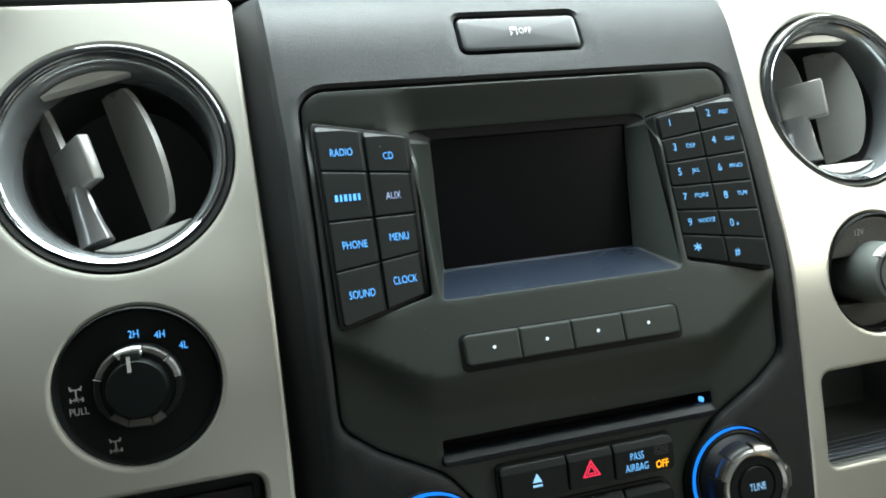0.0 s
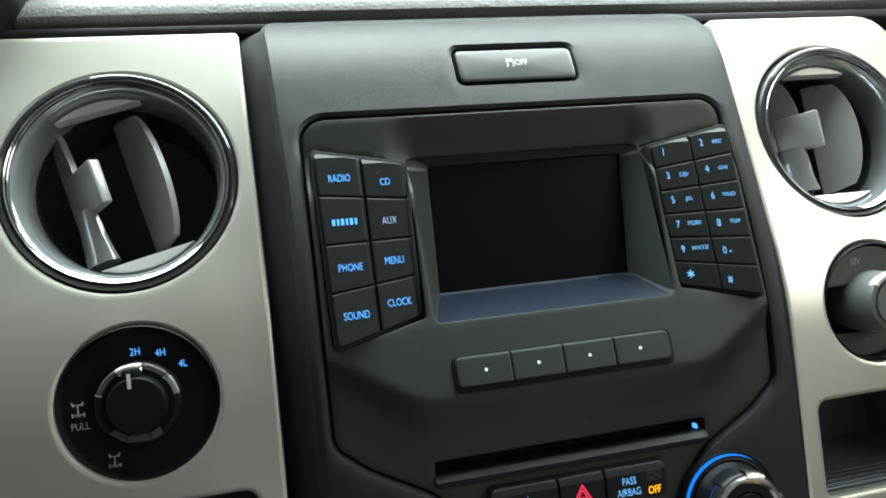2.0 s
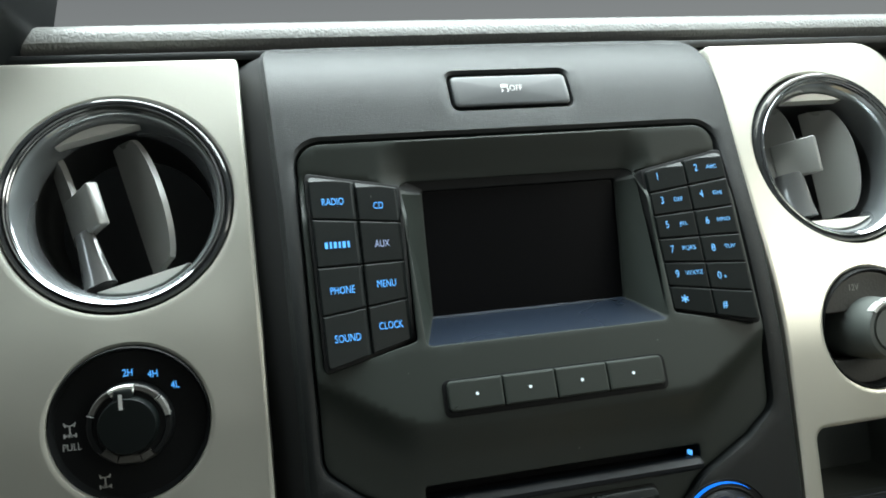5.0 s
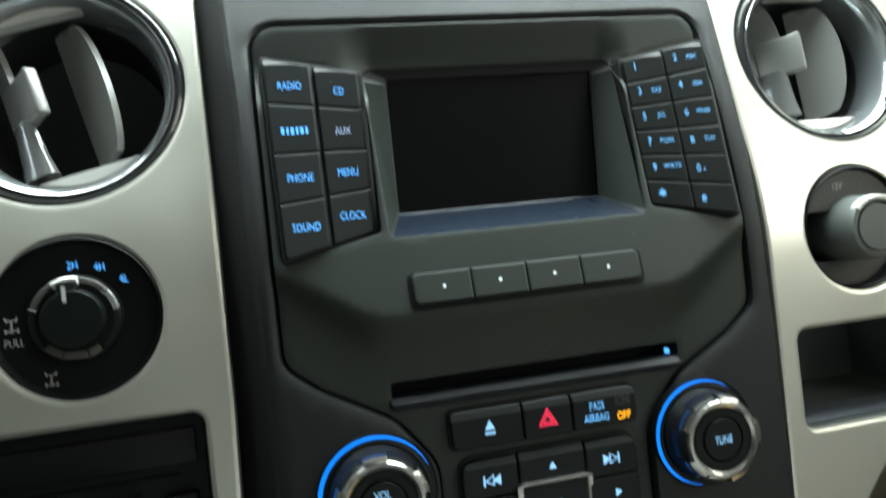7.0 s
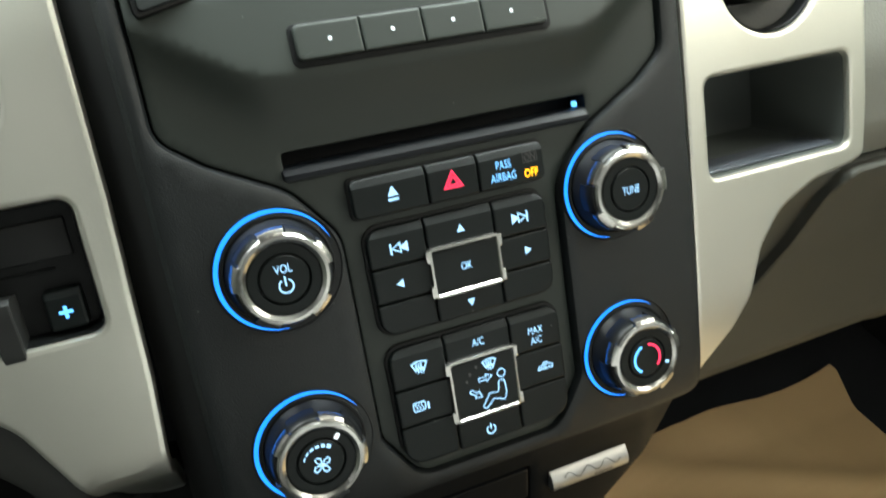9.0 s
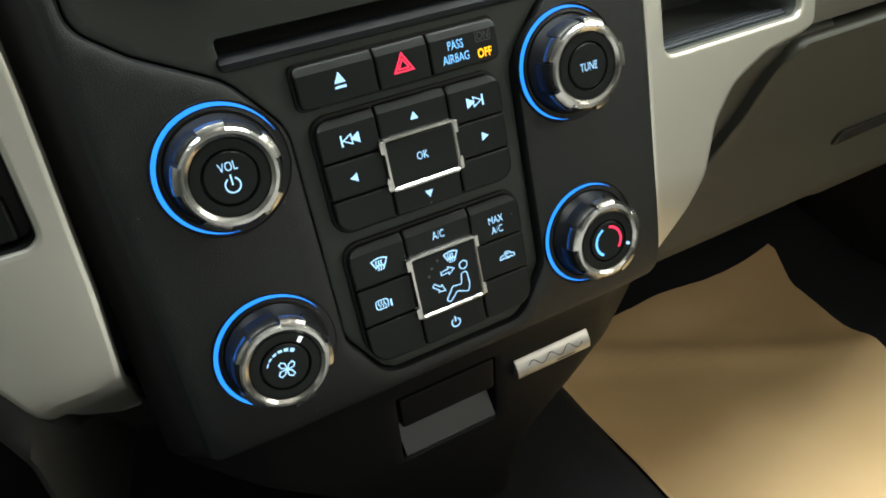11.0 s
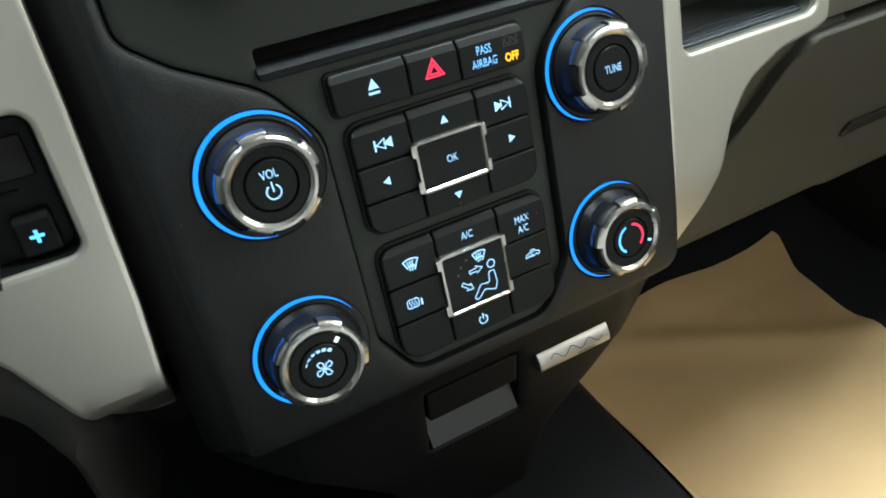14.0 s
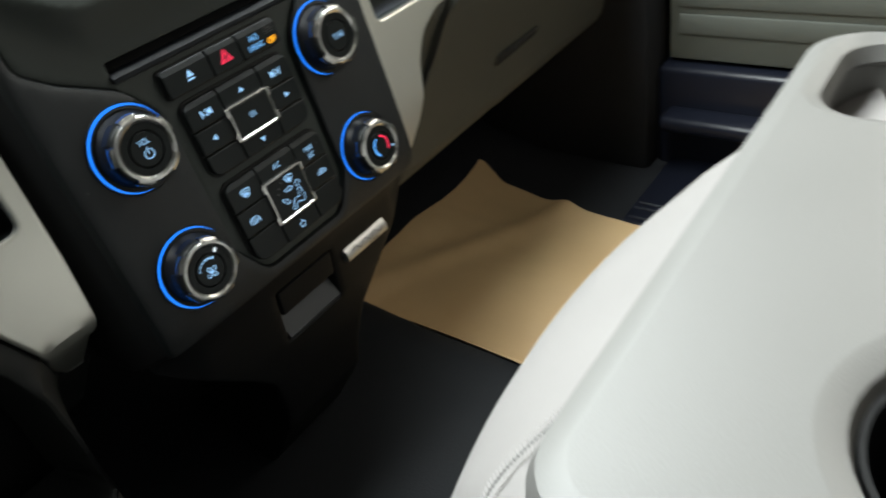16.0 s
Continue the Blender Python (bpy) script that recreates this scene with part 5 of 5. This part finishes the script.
ring(bm, [[(x, 0.032, z) for x, z in o], [(x, 0.12, z - 0.01) for x, z in o]])
bm.faces.new([bm.verts.new((x, 0.12, z - 0.01)) for x, z in o])
bmesh.ops.recalc_face_normals(bm, faces=bm.faces[:])
part("opening_liner", bm, GAP, knee, "black liner of the opening")

# ---- floor, tunnel, mat (upright plan: z from the cab floor) ----
UP = Matrix.Identity(4)
floor = tagged(new("floor"), "dark carpeted cab floor and toe board", "floor", kind="structure")
bm = bmesh.new()
prof = [(-1.9, 0.0), (-0.6, 0.0), (0.0, 0.0), (0.22, 0.004), (0.32, 0.030), (0.42, 0.100), (0.55, 0.260), (0.60, 0.45)]
xs = [-0.85 + 0.085 * k for k in range(21)]
vs = [[bm.verts.new((x, y, z - 0.002)) for y, z in prof] for x in xs]
for a, b in zip(vs, vs[1:]):
    for i in range(len(prof) - 1):
        bm.faces.new((a[i], b[i], b[i + 1], a[i + 1]))
part("carpet", bm, CARPET, floor)

tunnel = thing("transmission_tunnel", "black carpeted tunnel hump running back from the dash", "tunnel", m=UP)
bm = bmesh.new()
sec = [(-0.260, -0.004), (-0.225, 0.022), (-0.190, 0.055), (-0.150, 0.082), (-0.100, 0.096), (0.0, 0.100), (0.100, 0.098), (0.150, 0.092), (0.178, 0.078), (0.198, 0.056), (0.214, 0.030), (0.230, -0.004)]
ys_ = [-1.5 + 0.1 * k for k in range(20)]
vs = [[bm.verts.new((x, y, z + (0.10 * max(0, y - 0.10) if z > 0.03 else 0))) for x, z in sec] for y in ys_]
for a, b in zip(vs, vs[1:]):
    for i in range(len(sec) - 1):
        bm.faces.new((a[i], a[i + 1], b[i + 1], b[i]))
bmesh.ops.recalc_face_normals(bm, faces=bm.faces[:])
part("hump", bm, VINYL, tunnel, angle=60)

paper = thing("paper_floor_mat", "brown kraft paper mat lying creased in the passenger footwell", "floor mat", m=UP)
bm = bmesh.new()
nx, ny = 48, 100
grid = []
for j in range(ny + 1):
    y = -0.75 + 1.026 * j / ny
    line = []
    for i in range(nx + 1):
        x0 = lerp(((-0.75, 0.174), (-0.06, 0.176), (0.02, 0.191), (0.08, 0.199), (0.30, 0.203)), y)
        x = x0 + (lerp(((-0.75, 0.530), (-0.03, 0.538), (0.04, 0.545), (0.15, 0.556), (0.22, 0.570), (0.265, 0.590), (0.285, 0.588)), y) - x0) * i / nx
        z = lerp(prof, y) + 0.006
        z += 0.014 * noise.noise((x * 6, y * 4, 0.3)) + 0.005 * noise.noise((x * 14, y * 10, 1.3)) + 0.0012 * noise.noise((x * 40, y * 34, 2.3))
        z += 0.012 * max(0, 1 - (x - x0) / 0.04) ** 2 + sum(h * math.exp(-((y - y1 + k * (x - 0.35)) / 0.022) ** 2) for y1, k, h in ((0.20, 0.55, 0.008), (0.03, -0.35, 0.003), (-0.16, 0.20, 0.004)))
        # the sheet climbs the toe board and the side of the footwell in a soft bend
        z += 0.02 * max(0, (x - 0.50) / 0.12) ** 2 * min(1, max(0, (y - 0.02) / 0.15))
        z = max(z, lerp(prof, y) + 0.002, lerp(((0.150, 0.094), (0.178, 0.080), (0.198, 0.058), (0.214, 0.032), (0.232, 0.0)), x) + 0.002)
        line.append(bm.verts.new((x, y, z)))
    grid.append(line)
for a, b in zip(grid, grid[1:]):
    for i in range(nx):
        bm.faces.new((a[i], a[i + 1], b[i + 1], b[i]))
part("mat", bm, PAPER, paper, angle=60)

# ---- passenger door side ----
door = thing("passenger_door", "grey-green door trim with ribbed lower panel and dark pocket", "door", m=UP)
bm = bmesh.new()
block(bm, 0.755, -1.25, 0.165, 0.83, 0.02, 0.765, 0.006, 2)
part("trim", bm, DOORMAT, door)
for z in (0.205, 0.245, 0.285, 0.325):
    bm = bmesh.new()
    block(bm, 0.7520, -1.23, z, 0.7580, 0.005, z + 0.030, 0.0028, 2)
    part("rib", bm, DOORMAT, door)
bm = bmesh.new()
block(bm, 0.735, -1.2, -0.02, 0.83, 0.03, 0.160, 0.010, 3)
part("lower_trim", bm, SILL, door, "blue-black lower door trim")
bm = bmesh.new()
block(bm, 0.690, -0.62, 0.075, 0.74, 0.012, 0.100, 0.010, 3)
part("pocket_lip", bm, SILL, door)
sill = thing("door_sill", "ribbed blue-black plastic door sill plate", "sill", m=UP)
bm = bmesh.new()
block(bm, 0.532, -1.2, -0.004, 0.740, 0.005, 0.010, 0.004, 2)
part("plate", bm, SILL, sill)
for x in (0.545, 0.558, 0.582, 0.596):
    bm = bmesh.new()
    block(bm, x - 0.003, -1.2, 0.008, x + 0.003, 0.0, 0.013, 0.002, 1)
    part("rib", bm, SILL, sill)
kick = tagged(new("kick_panel"), "black kick panel beside the footwell", "panel", kind="structure")
bm = bmesh.new()
block(bm, 0.70, 0.03, -0.004, 0.83, 0.60, 0.50, 0.010, 2)
part("panel", bm, CARPET, kick)

# ---- folded centre seat ----
seat = thing("folded_center_seat", "folded light grey centre seat with plastic tray back", "seat", m=UP)
H = 0.458
bm = bmesh.new()
TR = rounded(box2(-0.170, -0.82, 0.193, -0.288), [0.03, 0.03, 0.036, 0.032], 8)
CUP = circle(-0.092, -0.412, 0.042, 40)
BIN = rounded(box2(0.091, -0.480, 0.171, -0.313), [0.02, 0.02, 0.02, 0.02], 6)


def tray(outer, holes, r, depth, hole_depth):
    b = bmesh.new()
    sheet(b, outer, holes, at_y(0.0), step=0.012, r=r, support=0.0015, back=((0.0, depth),), hole_back=((-0.004, hole_depth),))
    # lay the sheet flat: its y is depth below the top
    for v in b.verts:
        v.co = Vector((v.co.x, v.co.z, H - v.co.y))
    bmesh.ops.recalc_face_normals(b, faces=b.faces[:])
    return b


part("tray", tray(TR, [CUP, BIN], 0.012, 0.048, 0.016), GREY, seat)
bm = bmesh.new()
lathe(bm, [(0.0405, -0.004), (0.0425, -0.004), (0.0400, 0.060), (0.0, 0.060)], 40)
part("cup_holder", bm, GAP, seat, "dark cup holder", m=pose(-0.092, -0.412, H - 0.011, -90))
bm = bmesh.new()
o = offset(BIN, 0.004)
ring(bm, [[(x, y, H - 0.013) for x, y in o], [(x, y, H - 0.040) for x, y in o], [(x, y, H - 0.062) for x, y in offset(o, -0.004)]])
bm.faces.new([bm.verts.new((x, y, H - 0.062)) for x, y in offset(o, -0.004)])
bmesh.ops.recalc_face_normals(bm, faces=bm.faces[:])
part("bin_floor", bm, GREY, seat)
# padded front of the seat: bowed in plan, rolling over towards the tray
FRONT = [(-0.345, 0.428), (-0.300, 0.420), (-0.268, 0.403), (-0.232, 0.372), (-0.202, 0.340), (-0.185, 0.308), (-0.178, 0.278), (-0.182, 0.240), (-0.200, 0.190), (-0.235, 0.150), (-0.300, 0.130)]


def front_point(x, q):
    y, z = FRONT[q]
    bow = 1.15 * (x - 0.02) ** 2
    end = max(0, (-0.105 - x) / 0.08) ** 2 * 0.10 + max(0, (x - 0.14) / 0.06) ** 2 * 0.06
    k = (y + 0.300) / 0.122
    return (x, y - (bow + end) * k, z - 0.15 * end * k)


bm = bmesh.new()
n = 40
rows_ = [[bm.verts.new(front_point(-0.180 + 0.395 * k / n, q)) for q in range(len(FRONT))] for k in range(n + 1)]
for a, b in zip(rows_, rows_[1:]):
    for i in range(len(FRONT) - 1):
        bm.faces.new((a[i], b[i], b[i + 1], a[i + 1]))
bmesh.ops.recalc_face_normals(bm, faces=bm.faces[:])
part("cushion_front", bm, FABRIC, seat, "padded light grey fabric front", angle=80)
bm = bmesh.new()
block(bm, -0.185, -0.85, 0.13, 0.215, -0.298, 0.384, 0.03, 3)
part("cushion", bm, FABRIC, seat)
# a curved seam over the driver's side corner of the cushion: a dark groove and close cross-stitches
def on_front(x, u):
    q = min(len(FRONT) - 2, int(u))
    return Vector(front_point(x, q)).lerp(Vector(front_point(x, q + 1)), u - q)


seam = []
for k in range(61):
    u = 2.0 + 2.6 * (k / 60) ** 1.2
    x = -0.085 - 0.062 * min(1, k / 44)
    seam.append((x, u))
groove, stitches = bmesh.new(), bmesh.new()
loops = []
for (x, u), (x2, u2) in zip(seam, seam[1:]):
    p = on_front(x, u)
    d = (on_front(x2, u2) - p).normalized()
    sx = (on_front(x + 0.004, u) - p).normalized()
    nrm = sx.cross(d)
    nrm = nrm if nrm.y + nrm.z > 0 else -nrm
    side_of = d.cross(nrm).normalized()
    side_of = side_of if side_of.x < 0 else -side_of
    nrm.normalize()
    loops.append([p + side_of * 0.0011 * math.cos(a) + nrm * (0.0007 * math.sin(a) + 0.0002) for a in (0, 1.26, 2.51, 3.77, 5.03)])
    for off, length in ((0.0016, 0.0075), (-0.0070, 0.0052)):
        p0, p1 = p + side_of * off, p + side_of * (off + length)
        w = d * 0.0007
        ring(stitches, [[q - w, q + nrm * 0.0009, q + w, q - nrm * 0.002] for q in (p0, p1)])
ring(groove, loops)
part("seam", groove, SEAM, seat, "dark seam groove")
bmesh.ops.recalc_face_normals(stitches, faces=stitches.faces[:])
part("stitching", stitches, FABRIC, seat, "close raised cross-stitches")

# ---- plain cab shell ----


def shell(name, label, boxes, material, category="wall"):
    bm = bmesh.new()
    for b in boxes:
        block(bm, *b)
    ob = part(name, bm, material)
    return tagged(ob, label, category, kind="structure")


# unseen frame, added only to give the overhead fill a fitting
fill_frame = thing("fill_light_frame", "small rectangular frame added above the unseen overhead fill light", "lamp", m=UP)
bm = bmesh.new()
block(bm, 0.0, -0.92, 1.240, 0.40, -0.68, 1.252, 0.004, 2)
part("frame", bm, LINER, fill_frame)
# unseen pale block, added so the right-hand silver trim has something bright to reflect
shell("wall_reflector", "plain light grey unseen block in the seat row's place, for the trim to reflect", [(0.27, -0.86, 0.0, 0.74, -0.62, 0.66)], FABRIC)
shell("ceiling", "plain grey cab headliner", [(-0.92, -2.0, 1.25, 0.92, -0.10, 1.30)], LINER, "ceiling")
shell("wall_rear", "plain rear cab wall with window opening", [(-0.92, -2.0, -0.05, 0.92, -1.92, 0.85), (-0.92, -2.0, 1.20, 0.92, -1.92, 1.25), (-0.92, -2.0, 0.85, -0.62, -1.92, 1.20), (0.62, -2.0, 0.85, 0.92, -1.92, 1.20)], LINER)
shell("wall_left", "plain driver's side cab wall with window opening", [(-0.92, -1.92, -0.05, -0.87, 0.62, 0.74), (-0.92, -1.92, 1.18, -0.87, 0.45, 1.25), (-0.92, -1.92, 0.74, -0.87, -1.05, 1.18), (-0.92, -0.08, 0.74, -0.87, 0.45, 1.18)], DOORMAT)
shell("wall_right", "plain passenger side cab wall with window opening", [(0.84, -1.92, -0.05, 0.92, 0.62, 0.74), (0.87, -1.92, 1.18, 0.92, 0.45, 1.25), (0.87, -1.92, 0.74, 0.92, -1.72, 1.18), (0.87, -1.18, 0.74, 0.92, -1.05, 1.18), (0.87, -0.08, 0.74, 0.92, 0.45, 1.18)], DOORMAT)
shell("wall_front", "plain firewall below the windscreen", [(-0.92, 0.62, -0.05, 0.92, 0.68, 0.80)], CARPET)
